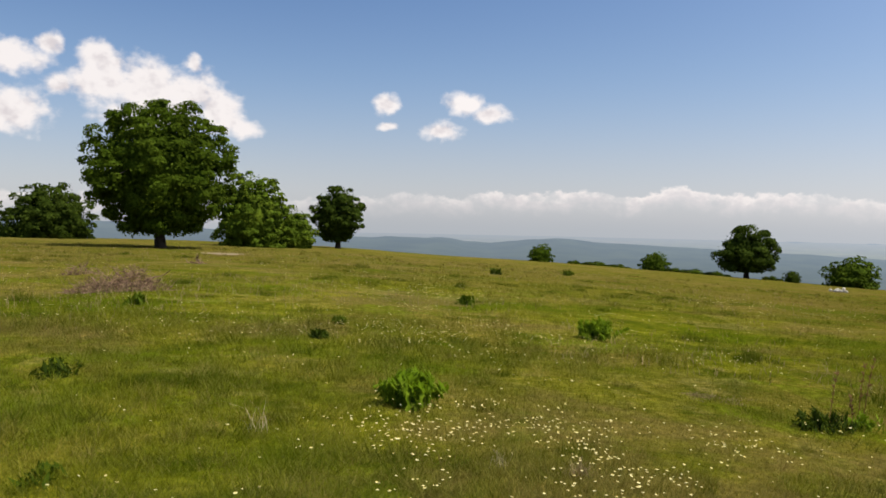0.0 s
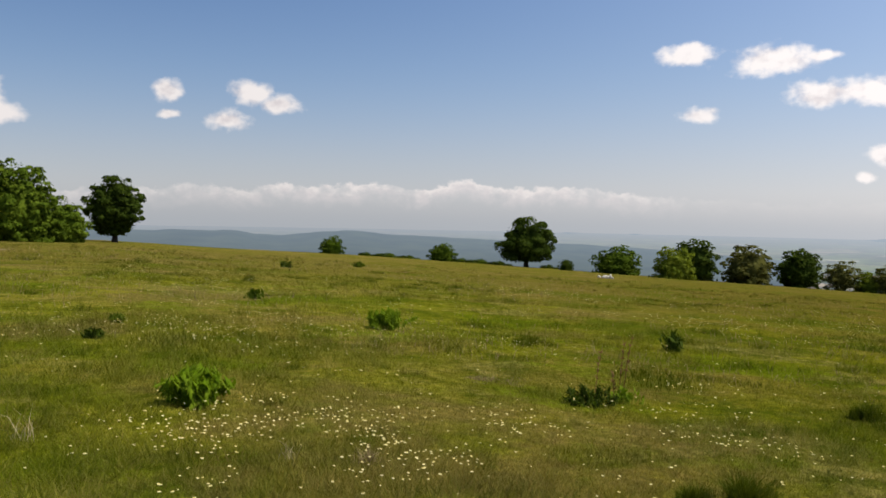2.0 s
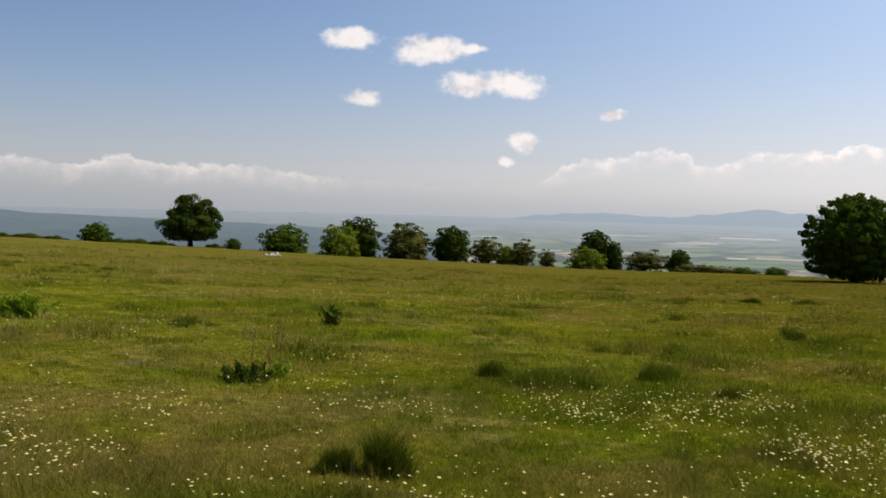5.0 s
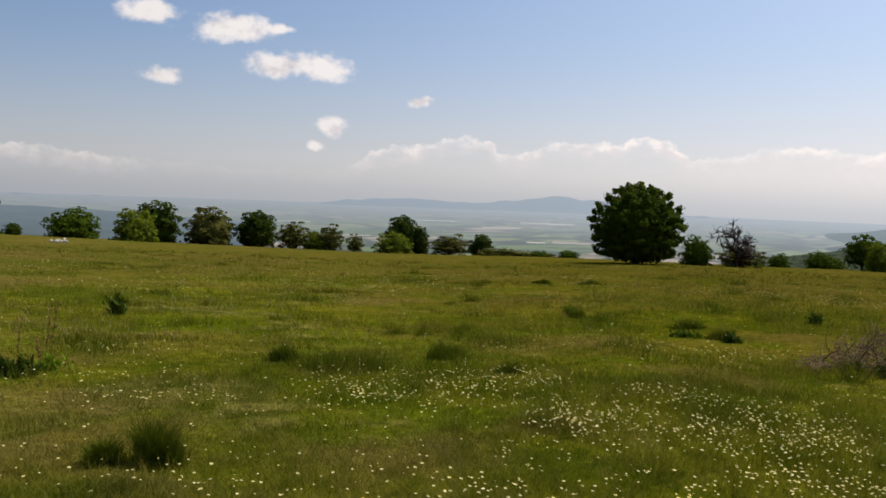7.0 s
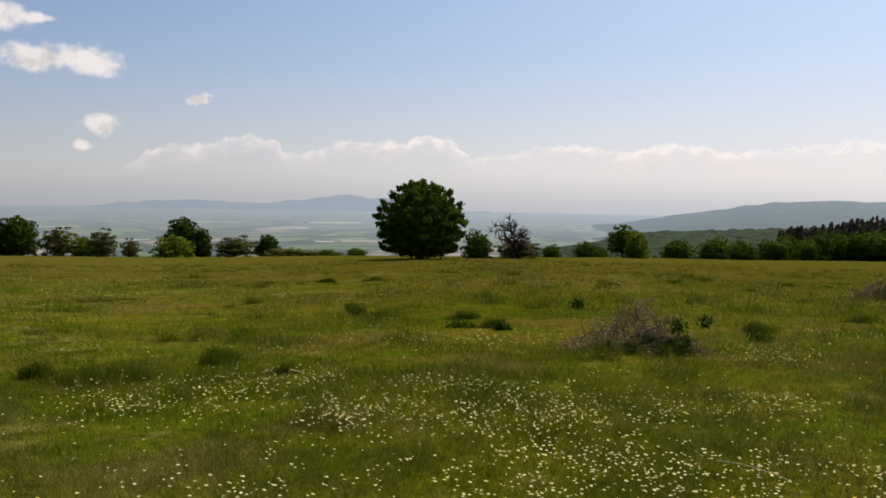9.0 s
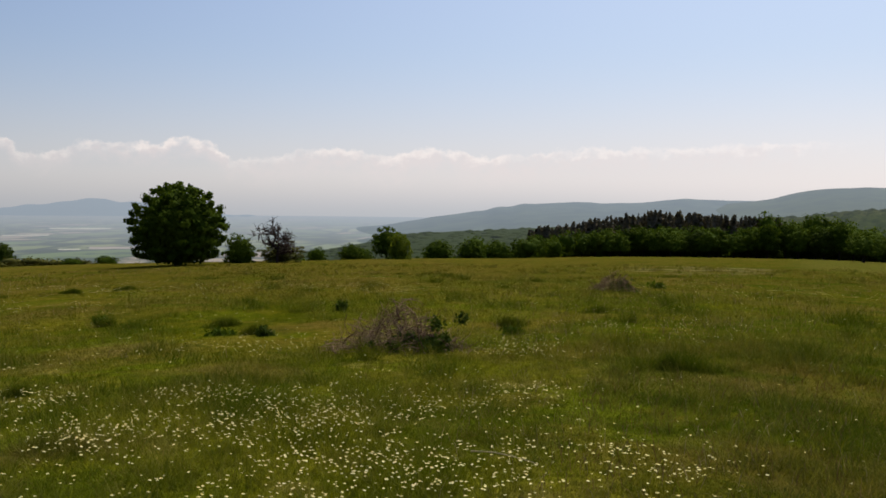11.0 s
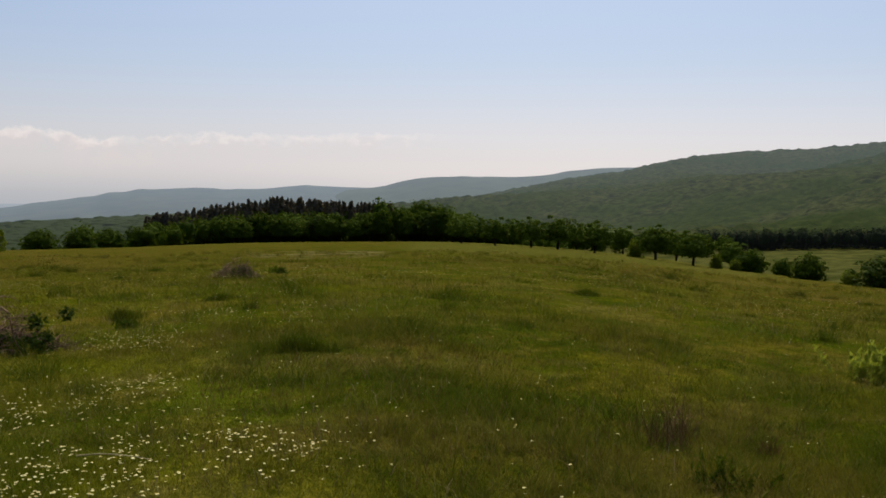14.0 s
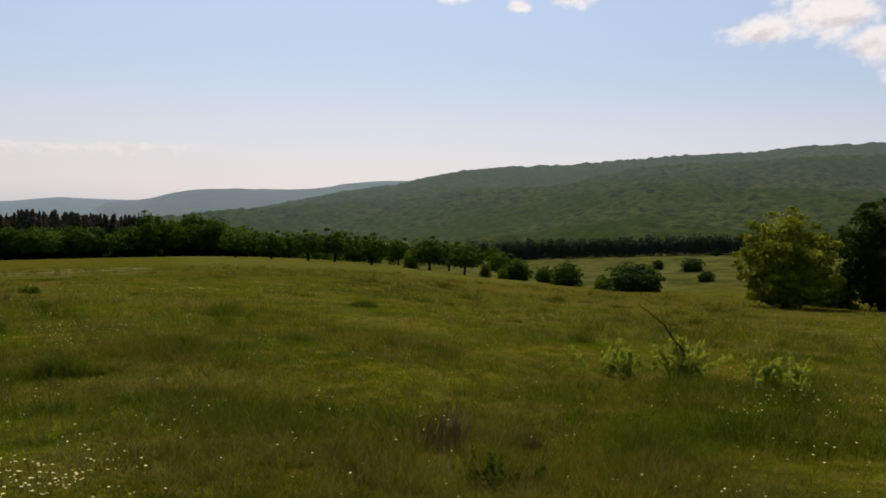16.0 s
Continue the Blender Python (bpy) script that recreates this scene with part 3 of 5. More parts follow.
def crown(rng, semi, centre, count, size, lumps=40, lump=0.34, flat=-0.75, core=0.5, ragged=0.12, spiky=0.0, taper=0.0, shell=None, inner=0.12, loose=0.22):
    """A crown of leafy boughs: small domes of leaf sprays all about an ellipsoid, lit from above and hollow beneath."""
    semi, centre = np.array(semi, float), np.array(centre, float)
    i = np.arange(lumps) + 0.5
    phi, ct = i * 2.39996, 1 - 2 * i / lumps
    d = np.stack([np.cos(phi) * np.sqrt(1 - ct * ct), np.sin(phi) * np.sqrt(1 - ct * ct), ct], 1) + rng.normal(0, 0.14, (lumps, 3))
    d /= np.linalg.norm(d, axis=1, keepdims=True)
    d[:, 2] = np.maximum(d[:, 2], flat)
    reach = 1 - lump * 0.8 - ragged * 1.6 * rng.random(lumps) ** 1.5
    reach[rng.random(lumps) < 0.32] *= 0.76
    mid, rad = d * semi * reach[:, None], lump * rng.uniform(0.6, 1.25, lumps) * semi.min()
    pick = rng.integers(0, lumps, count)
    out = d[pick] * np.array([1, 1, 0.6])
    o = rng.normal(0, 1, (count, 3)) * 0.75 + out * (0.8 + spiky) + np.array([0, 0, 0.55])
    o /= np.linalg.norm(o, axis=1, keepdims=True)
    far = rng.uniform(0.55, 1.05, count)[:, None]
    place = mid[pick] + o * rad[pick][:, None] * far * np.array([1.2, 1.2, 0.66])
    if spiky:
        place += (out + [0, 0, 0.5]) * (rad[pick] * spiky * rng.random(count) ** 3)[:, None]
    free = rng.random(count) < loose
    o[free] = d[pick[free]] + rng.normal(0, 0.3, (free.sum(), 3))
    o[free] /= np.linalg.norm(o[free], axis=1, keepdims=True)
    place[free] = o[free] * semi * (reach[pick[free]] * rng.uniform(0.78, 1.04, free.sum()))[:, None]
    deep = int(count * inner)
    o[:deep] = rng.normal(0, 1, (deep, 3))
    o[:deep] /= np.linalg.norm(o[:deep], axis=1, keepdims=True)
    place[:deep] = o[:deep] * semi * rng.uniform(0.3, 0.68, deep)[:, None]
    side = np.percentile(np.abs(place[:, :2]), 99.9, axis=0) / semi[:2]
    place[:, :2] /= side
    place[:, 2] *= semi[2] / np.percentile(place[:, 2], 99.95)
    place[:, :2] *= 1 - taper * np.clip((-0.1 - place[:, 2:] / semi[2]) / 0.6, 0, 1) ** 1.3
    place[:, 2] = np.maximum(place[:, 2], flat * semi[2] - 0.10 * semi[2] * rng.random(count))
    soup = Soup()
    soup.add(*(lambda q: (q[0] + centre, q[1]))(leaves(rng, place, o + [0, 0, 0.25], size, 0.2, 0.38)))
    cv, cf = shell or ICO3
    bump = 1 + 0.12 * np.sin(cv[:, 0] * 5 + rng.random() * 6) * np.cos(cv[:, 1] * 6 + rng.random() * 6) + rng.normal(0, 0.05, len(cv))
    heart = cv * semi * core * bump[:, None]
    heart[:, 2] = np.maximum(heart[:, 2], flat * semi[2] * 0.92)
    if core > 0:
        soup.add(heart + centre, cf)
    return soup


def build_tree(name, height, width, mats, seed, bare=0.14, trunk=0.035, count=3000, size=0.3, lumps=34, lump=0.34, flat=-0.75, depth=0.95, limbs=6, ragged=0.12, core=0.55, spiky=0.0, taper=0.0, loose=0.22):
    """A tree at the origin: trunk, limbs and crown under an Empty."""
    rng = np.random.default_rng(seed)
    root = new(name)
    root.empty_display_size = 0.5
    tall = height * (1 - bare)
    semi = (width / 2 * 0.97, width / 2 * depth * 0.97, tall / (1 - flat))
    centre = (0, 0, height - semi[2])
    r0 = trunk * height
    line = wander(rng, (0, 0, -0.15), (0, 0, 1), height * 0.72, 7, 0.07)
    bole = Soup()
    bole.add(*tube(line, r0 * np.array([1.3, 1.02, 0.95, 0.85, 0.7, 0.5, 0.35, 0.15]), 9))
    stem = part("trunk", bole.mesh("trunk", M_BARK, True), root, "grey-brown bark trunk")
    for k in range(limbs):
        a = k * 2.4 + rng.uniform(-0.4, 0.4)
        at = line[2 + k % 4]
        go = wander(rng, at, (math.cos(a), math.sin(a), rng.uniform(0.3, 0.9)), width * 0.38, 6, 0.18, 0.05)
        go[:, 2] = np.minimum(go[:, 2], height * 0.9)
        part("limb", mesh_of("limb", *tube(go, r0 * np.linspace(0.5, 0.07, 7), 6), M_BARK, True), stem)
    top = crown(rng, semi, centre, count, size, lumps, lump, flat, core, ragged, spiky, taper, loose=loose)
    part("crown", top.mesh("crown", mats), root)
    return root


def stand(ob, az, r, scale=(1, 1, 1), turn=0.0, sink=0.0):
    x, y = polar(az, r)
    z = float(ground_z(x, y)) - sink
    ob.matrix_basis = pose(x, y, z, 0, 0, turn) @ Matrix.Diagonal((*scale, 1))
    return ob


TEMPLATES = {}


def tree_like(kind, az, r, height, width, label, category="tree", group="", turn=None):
    """Another tree of a kind, scaled to its height and width."""
    if kind not in KINDS:
        raise KeyError(kind)
    name, h0, w0, make = KINDS[kind]
    turn = (az * 37.0) % 360 if turn is None else turn
    s = (width / w0, width / w0, height / h0)
    if kind not in TEMPLATES:
        ob = TEMPLATES[kind] = make()
        stand(ob, az, r, s, turn)
    else:
        first = TEMPLATES[kind]
        x, y = polar(az, r)
        m = pose(x, y, float(ground_z(x, y)), 0, 0, turn) @ Matrix.Diagonal((*(a / b for a, b in zip(s, first.scale)), 1))
        ob = copy_thing(first, m)
    return tagged(ob, label, category, group, "thing")


KINDS = {
    "round": ("tree", 5.0, 5.2, lambda: build_tree("tree", 5.0, 5.2, M_LEAF_LIT, 11, bare=0.08, count=4200, size=0.26, lumps=70, lump=0.22, core=0.62)),
    "round_dark": ("tree", 5.0, 5.2, lambda: build_tree("tree", 5.0, 5.2, M_LEAF_DARK, 12, bare=0.0, count=4800, size=0.26, lumps=80, lump=0.22, flat=-0.55, core=0.66, ragged=0.10, loose=0.55)),
    "open": ("tree", 5.0, 5.2, lambda: build_tree("tree", 5.0, 5.2, M_LEAF_OLIVE, 13, bare=0.05, count=4200, size=0.23, lumps=60, lump=0.21, core=0.45, ragged=0.2, flat=-0.6)),
    "dense": ("tree", 5.0, 5.2, lambda: build_tree("tree", 5.0, 5.2, M_LEAF_OLIVE, 18, bare=0.0, count=4600, size=0.25, lumps=80, lump=0.21, core=0.66, ragged=0.12, flat=-0.5)),
    "bushy": ("bush", 3.0, 4.4, lambda: build_tree("bush", 3.0, 4.4, M_LEAF, 14, loose=0.5, bare=0.0, count=3000, size=0.21, lumps=60, lump=0.24, flat=-0.45, limbs=4, core=0.62)),
    "bushy_light": ("bush", 3.0, 4.4, lambda: build_tree("bush", 3.0, 4.4, M_LEAF_LIGHT, 15, loose=0.45, bare=0.0, count=3000, size=0.21, lumps=56, lump=0.24, flat=-0.45, limbs=4)),
    "bushy_dark": ("bush", 3.0, 4.4, lambda: build_tree("bush", 3.0, 4.4, M_LEAF_DARK, 16, loose=0.5, bare=0.0, count=3000, size=0.21, lumps=60, lump=0.24, flat=-0.45, limbs=4, core=0.62)),
    "edge": ("tree", 5.0, 5.2, lambda: build_tree("tree", 5.0, 5.2, M_LEAF, 19, loose=0.5, bare=0.30, trunk=0.03, count=4200, size=0.26, lumps=60, lump=0.24, flat=-0.45, core=0.5, ragged=0.10)),
    "edge_dark": ("tree", 5.0, 5.2, lambda: build_tree("tree", 5.0, 5.2, M_LEAF_DARK, 20, loose=0.5, bare=0.26, trunk=0.03, count=4200, size=0.26, lumps=60, lump=0.24, flat=-0.45, core=0.5, ragged=0.10)),
    "edge_light": ("tree", 5.0, 5.2, lambda: build_tree("tree", 5.0, 5.2, M_LEAF_LIT, 21, loose=0.5, bare=0.30, trunk=0.03, count=4200, size=0.26, lumps=60, lump=0.24, flat=-0.45, core=0.5, ragged=0.10)),
    "orchard": ("tree", 4.2, 4.8, lambda: build_tree("tree", 4.2, 4.8, M_LEAF_LIT, 17, bare=0.30, trunk=0.036, count=3600, size=0.21, flat=-0.40, lumps=60, lump=0.22, depth=1.0, ragged=0.2)),
}

# ---- ground, valley floor and hills ----
def value_noise(x, y, cell, seed):
    g = np.random.default_rng(seed).random((256, 256))
    u, v = np.asarray(x) / cell + 1000.3, np.asarray(y) / cell + 1000.7
    i, j = np.floor(u).astype(int), np.floor(v).astype(int)
    fu, fv = u - i, v - j
    fu, fv = fu * fu * (3 - 2 * fu), fv * fv * (3 - 2 * fv)
    i, j = i % 255, j % 255
    return (g[i, j] * (1 - fu) + g[i + 1, j] * fu) * (1 - fv) + (g[i, j + 1] * (1 - fu) + g[i + 1, j + 1] * fu) * fv


def rough_z(x, y):
    """The meadow with its small humps."""
    r = np.hypot(x, y)
    amp = 1 / (1 + (r / 60) ** 2)
    return ground_z(x, y) + amp * (0.10 * (value_noise(x, y, 2.7, 3) - 0.5) + 0.05 * (value_noise(x, y, 0.9, 4) - 0.5))


def ring_sheet(name, radii, mat, z_of):
    az = np.radians(np.arange(0, 360, 0.75))
    rr, aa = np.meshgrid(radii, az, indexing="ij")
    x, y = np.sin(aa) * rr, np.cos(aa) * rr
    v = np.stack([x, y, z_of(x, y)], -1).reshape(-1, 3)
    n, m = len(radii), len(az)
    i, j = np.meshgrid(np.arange(n - 1), np.arange(m), indexing="ij")
    a, b = (i * m + j).ravel(), (i * m + (j + 1) % m).ravel()
    return new(name, mesh_of(name, v, np.stack([a, a + m, b + m, b], 1), mat, True))


R_IN = np.r_[0.0001, 0.4, np.geomspace(1.0, 420.0, 190)]
ground = tagged(ring_sheet("ground", R_IN, M_GROUND, rough_z), "grassy hilltop meadow falling away to a valley", "meadow", kind="structure")
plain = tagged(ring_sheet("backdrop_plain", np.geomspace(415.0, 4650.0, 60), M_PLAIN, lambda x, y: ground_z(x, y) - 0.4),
               "hazy valley plain of fields and woods", "plain", kind="structure")


def hill(name, line, near, far, mat, foot, label, wobble=0.0, power=1.0, steps=26, seed=1, sink=0.0, relief=0.008):
    """A hill whose ridge shows at the heights (degrees) given by bearing; it rises from near to far."""
    line = np.array(line)
    az = np.arange(line[0, 0], line[-1, 0] + 0.01, 0.25)
    el = np.interp(az, line[:, 0], line[:, 1]) - sink
    el = np.convolve(np.pad(el, 4, "edge"), np.ones(9) / 9, "valid")
    el = el + wobble * (value_noise(az * 10, az * 0, 9.0, seed) - 0.5)
    s = np.r_[np.linspace(0, 1, steps), 1.06, 1.2]
    ss, aa = np.meshgrid(s, az, indexing="ij")
    top = EYE_Z + far * np.tan(np.radians(el))[None, :]
    r = near + (far - near) * ss
    x, y = polar(aa, r)
    z = foot + (top - foot) * np.where(ss <= 1, ss ** power, 1 - (ss - 1) * 2.0)
    z = z + (value_noise(x, y, (far - near) * 0.3, seed + 5) - 0.75) * (far - near) * relief * np.sin(np.clip(ss, 0, 1) * np.pi)
    v = np.stack([x, y, z], -1).reshape(-1, 3)
    m = len(az)
    i, j = np.meshgrid(np.arange(len(s) - 1), np.arange(m - 1), indexing="ij")
    a = (i * m + j).ravel()
    ob = new(name, mesh_of(name, v, np.stack([a, a + m, a + m + 1, a + 1], 1), mat, True))
    grid = (az, s, x, y, z)
    return tagged(ob, label, "hill", kind="structure"), grid


BLUE = [(-34, -0.4), (-28, -0.3), (-23, -0.38), (-20, -0.52), (-13.6, -1.0), (-5.4, -1.22), (-3.6, -1.12), (-1.3, -1.22), (-0.6, -1.09), (1.7, -1.34), (3.3, -1.48), (5.2, -1.22),
        (8, -1.03), (11.1, -1.30), (15, -1.39), (20.1, -1.58), (26.4, -1.78), (31.1, -2.0), (36, -2.4), (40, -3.0), (44, -3.9)]
hill("backdrop_hill_blue", BLUE, 800, 1600, M_HILL_NEAR, -73, "distant blue wooded hills in haze", 0.08, 0.8, seed=2, relief=0.012)
MOUNT = [(20, -0.9), (33.8, -0.95), (40.2, -1.05), (42.6, -0.82), (44.1, -0.63), (47.3, -0.36), (49.2, -0.40), (51.8, -0.65), (54.9, -0.36), (56.4, -0.25), (58.3, 0.18), (59.5, -0.05),
         (61, -0.1), (63.1, -0.37), (67.4, -0.88), (70, -1.0)]
hill("backdrop_mountains", MOUNT, 4150, 4600, M_HILL_PALE, -73, "very distant pale mountains in haze", 0.2, 0.9, seed=3)
FAR = [(66, -2.6), (70, -2.25), (74, -1.95), (76, -1.7), (78, -1.3), (80.3, -0.95), (83.3, -0.51), (85.6, -0.06), (88.7, 0.24), (91.8, 0.22), (94.9, 0.31), (97.3, 0.57), (101.2, 0.57), (106, 0.3), (110, 0.0)]
hill("backdrop_ridge_far", FAR, 1300, 2400, M_HILL_BLUE, -74, "long distant blue-green ridge", 0.14, 0.9, seed=4)
SECOND = [(90, -1.95), (95, -0.9), (98.7, 0.05), (103.3, 0.66), (105.2, 1.21), (108, 1.42), (110.7, 1.40), (113.8, 1.47), (116.2, 1.90), (118.9, 2.17), (121, 2.2), (126, 2.0)]
hill("backdrop_ridge_near", SECOND, 1500, 2300, M_HILL_MID, -40, "wooded ridge behind the hillside", 0.10, 0.9, seed=5)
MAIN = [(98, -2.4), (106.0, -0.55), (109.2, 0.10), (113.1, 0.95), (116.6, 1.60), (120.0, 2.12), (123.4, 3.0), (126.3, 3.32), (131, 3.55), (135.8, 3.93), (140.3, 4.30), (143.8, 4.38), (145.5, 4.72),
        (148.1, 4.80), (155, 4.9), (170, 4.0), (185, 2.0)]
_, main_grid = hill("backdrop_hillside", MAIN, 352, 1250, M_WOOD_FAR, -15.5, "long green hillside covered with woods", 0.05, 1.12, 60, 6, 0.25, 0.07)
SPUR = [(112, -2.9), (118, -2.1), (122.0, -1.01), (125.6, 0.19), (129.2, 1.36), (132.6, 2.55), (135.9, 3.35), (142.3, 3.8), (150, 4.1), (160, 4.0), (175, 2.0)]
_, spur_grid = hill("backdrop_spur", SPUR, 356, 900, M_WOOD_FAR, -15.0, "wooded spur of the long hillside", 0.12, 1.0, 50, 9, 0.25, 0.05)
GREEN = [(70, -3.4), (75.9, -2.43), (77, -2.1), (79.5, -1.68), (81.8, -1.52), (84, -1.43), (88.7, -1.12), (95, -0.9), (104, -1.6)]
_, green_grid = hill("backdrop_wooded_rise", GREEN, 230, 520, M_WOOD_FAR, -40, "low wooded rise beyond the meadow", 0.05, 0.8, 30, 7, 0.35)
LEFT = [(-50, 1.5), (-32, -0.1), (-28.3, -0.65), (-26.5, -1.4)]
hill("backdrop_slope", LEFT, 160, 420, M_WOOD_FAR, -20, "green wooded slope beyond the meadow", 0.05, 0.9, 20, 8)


def canopy(name, grid, count, size, mat, label, seed, lo=0.02, until=158.0):
    """Tree crowns of a far wood, low mounds all over a hill."""
    rng = np.random.default_rng(seed)
    az, s, x, y, z = grid
    keep = s <= 1.02
    k = int(keep.sum())
    u = lo + (1 - lo) * rng.random(count) ** 1.25
    si, ai = u * (k - 1), rng.random(count) * ((az <= until).sum() - 1.001)
    i, j = np.minimum(si.astype(int), k - 2), ai.astype(int)
    fi, fj = si - i, ai - j

    def pick(g):
        return (g[i, j] * (1 - fi) + g[i + 1, j] * fi) * (1 - fj) + (g[i, j + 1] * (1 - fi) + g[i + 1, j + 1] * fi) * fj

    px, py, pz = pick(x), pick(y), pick(z)
    v, f = ICO1
    up = v[:, 2] > -0.3
    sc = size * rng.uniform(0.6, 1.35, count) * (0.75 + 0.5 * value_noise(px, py, 60.0, seed))
    jag = 1 + rng.normal(0, 0.14, (count, len(v)))
    vv = v[None] * jag[..., None] * sc[:, None, None] * np.array([1, 1, 0.30]) + np.stack([px, py, pz - sc * 0.12], 1)[:, None]
    ff = f[(v[f][:, :, 2].mean(1) > 0.0)]
    faces = (ff[None] + (np.arange(count) * len(v))[:, None, None]).reshape(-1, 3)
    return tagged(new(name, mesh_of(name, vv.reshape(-1, 3), faces, mat, True)), label, "woods", kind="stuff")


def canopy_sheet(name, grid, until, cell, seed, mat, label):
    """A closed canopy: rounded crowns side by side over a hill."""
    rng = np.random.default_rng(seed)
    az, s, x, y, z = grid
    k, m = int((s <= 1.02).sum()), int((az <= until).sum())
    si, ai = np.meshgrid(np.linspace(0.3, k - 1.001, 190), np.linspace(0, m - 1.001, 520), indexing="ij")
    i, j = si.astype(int), ai.astype(int)
    fi, fj = si - i, ai - j
    px, py, pz = ((g[i, j] * (1 - fi) + g[i + 1, j] * fi) * (1 - fj) + (g[i, j + 1] * (1 - fi) + g[i + 1, j + 1] * fi) * fj for g in (x, y, z))
    jit = rng.random((256, 256, 3))
    u, v = np.floor(px / cell).astype(int), np.floor(py / cell).astype(int)
    top = np.zeros_like(px)
    for du in (-1, 0, 1):
        for dv in (-1, 0, 1):
            q = jit[(u + du) % 256, (v + dv) % 256]
            d = np.hypot((u + du + q[..., 0]) * cell - px, (v + dv + q[..., 1]) * cell - py) / cell
            top = np.maximum(top, np.sqrt(np.clip(1 - d * d, 0, 1)) * (0.35 + 1.1 * q[..., 2] ** 3))
    thin = np.clip(value_noise(px, py, 26.0, seed) * 1.6 + value_noise(px, py, 90.0, seed + 1) - 0.75, 0.0, 1.0)
    pz = pz + 0.3 + top * cell * (0.30 + 0.30 * thin) + rng.normal(0, 0.12, px.shape)
    n, w = px.shape
    i, j = np.meshgrid(np.arange(n - 1), np.arange(w - 1), indexing="ij")
    a = (i * w + j).ravel()
    return tagged(new(name, mesh_of(name, np.stack([px, py, pz], -1), np.stack([a, a + w, a + w + 1, a + 1], 1), mat, True)), label, "woods", kind="stuff")


canopy_sheet("far_woods", main_grid, 158.0, 5.5, 31, M_CANOPY, "dense deciduous woods covering the hillside")
canopy_sheet("far_woods", spur_grid, 158.0, 5.0, 33, M_CANOPY, "dense deciduous woods on the hill's spur")
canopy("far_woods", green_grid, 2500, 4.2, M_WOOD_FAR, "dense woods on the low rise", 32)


def field(az0, az1, drop, thick, mat, label):
    """A strip of field lying on the valley floor."""
    r0, r1 = (74.0 / math.tan(radians(d)) for d in (drop + thick * 0.32, drop - thick * 0.32))
    v, n = [], 8
    for r in (r0, r1):
        for k in range(n + 1):
            x, y = polar(az0 + (az1 - az0) * k / n, r * (1 + 0.004 * math.sin(k * 2.1 + az0)))
            v.append((x, y, float(ground_z(x, y)) + 0.6))
    f = [(k, k + 1, k + n + 2, k + n + 1) for k in range(n)]
    return tagged(new("field", mesh_of("field", v, np.array(f), mat)), label, "field", "valley fields", "structure")


for strip in ((53.3, 55.9, 2.27, 0.10, M_FIELD_PALE), (55.9, 59.5, 1.85, 0.12, M_FIELD_PALE), (43.7, 45.6, 3.11, 0.07, M_FIELD_PALE), (56.4, 57.7, 3.2, 0.10, M_FIELD_PALE), (58.2, 62.0, 3.12, 0.22, M_FIELD_TAN),
              (48.6, 51.4, 1.92, 0.08, M_FIELD_PALE), (38.5, 41.4, 2.28, 0.07, M_FIELD_PALE), (64, 67.0, 2.2, 0.08, M_FIELD_PALE)):
    field(*strip, "pale strip of field on the valley floor")

# ---- single trees ----
def big_tree(az, r, height, width, mat, seed, label, **more):
    ob = build_tree("tree", height, width, mat, seed, **more)
    stand(ob, az, r)
    return tagged(ob, label, "tree", kind="thing")


big_tree(-18.9, 65.0, 11.0, 12.0, M_LEAF, 101, "tall spreading green oak alone on the meadow", bare=0.125, trunk=0.033, count=66000, size=0.20, lumps=340, lump=0.13, flat=-0.72, limbs=9, ragged=0.13, core=0.54, taper=0.24)
big_tree(-13.0, 82.0, 7.2, 7.8, M_LEAF_LIT, 102, "broad bright green tree with branches to the grass", bare=0.0, trunk=0.03, count=26000, size=0.22, lumps=260, lump=0.13, flat=-0.5, core=0.6)
big_tree(-10.3, 84.0, 4.3, 5.2, M_LEAF_LIT, 112, "low bright green tree beside a taller one", bare=0.0, trunk=0.03, count=9000, size=0.20, lumps=70, lump=0.22, flat=-0.4, core=0.62)
big_tree(-7.27, 95.0, 7.1, 6.6, M_LEAF_DARK, 103, "rounded dark green tree on a short trunk", bare=0.15, trunk=0.04, count=20000, size=0.22, lumps=160, lump=0.15, flat=-0.7, core=0.52, taper=0.3)
big_tree(-25.6, 100.0, 6.0, 10.2, M_LEAF_DARK, 104, "low broad dark green tree at the meadow's edge", bare=0.0, count=22000, size=0.25, lumps=240, lump=0.16, flat=-0.4, core=0.6)
big_tree(20.33, 130.0, 7.9, 10.6, M_LEAF_DARK, 105, "wide umbrella-shaped tree on a bare trunk", bare=0.16, trunk=0.045, count=20000, size=0.27, lumps=70, lump=0.24, flat=-0.55, ragged=0.16, core=0.55)
big_tree(64.2, 78.0, 7.4, 9.5, M_LEAF, 106, "dense round dark green tree beside a dead one", bare=0.09, trunk=0.04, count=44000, size=0.24, lumps=330, lump=0.11, flat=-0.55, ragged=0.06, core=0.66, spiky=0.8, taper=0.15)
big_tree(145.7, 52.0, 5.8, 6.3, M_LEAF_YELLOW, 107, "yellow-green leafy tree in sunlight", bare=0.06, trunk=0.035, count=24000, size=0.15, lumps=170, lump=0.15, flat=-0.6, core=0.4, limbs=12, ragged=0.18)
big_tree(151.2, 56.0, 6.7, 6.2, M_LEAF_DARK, 108, "dark green tree at the meadow's edge", bare=0.04, count=15000, size=0.19, lumps=90, lump=0.21, flat=-0.7)

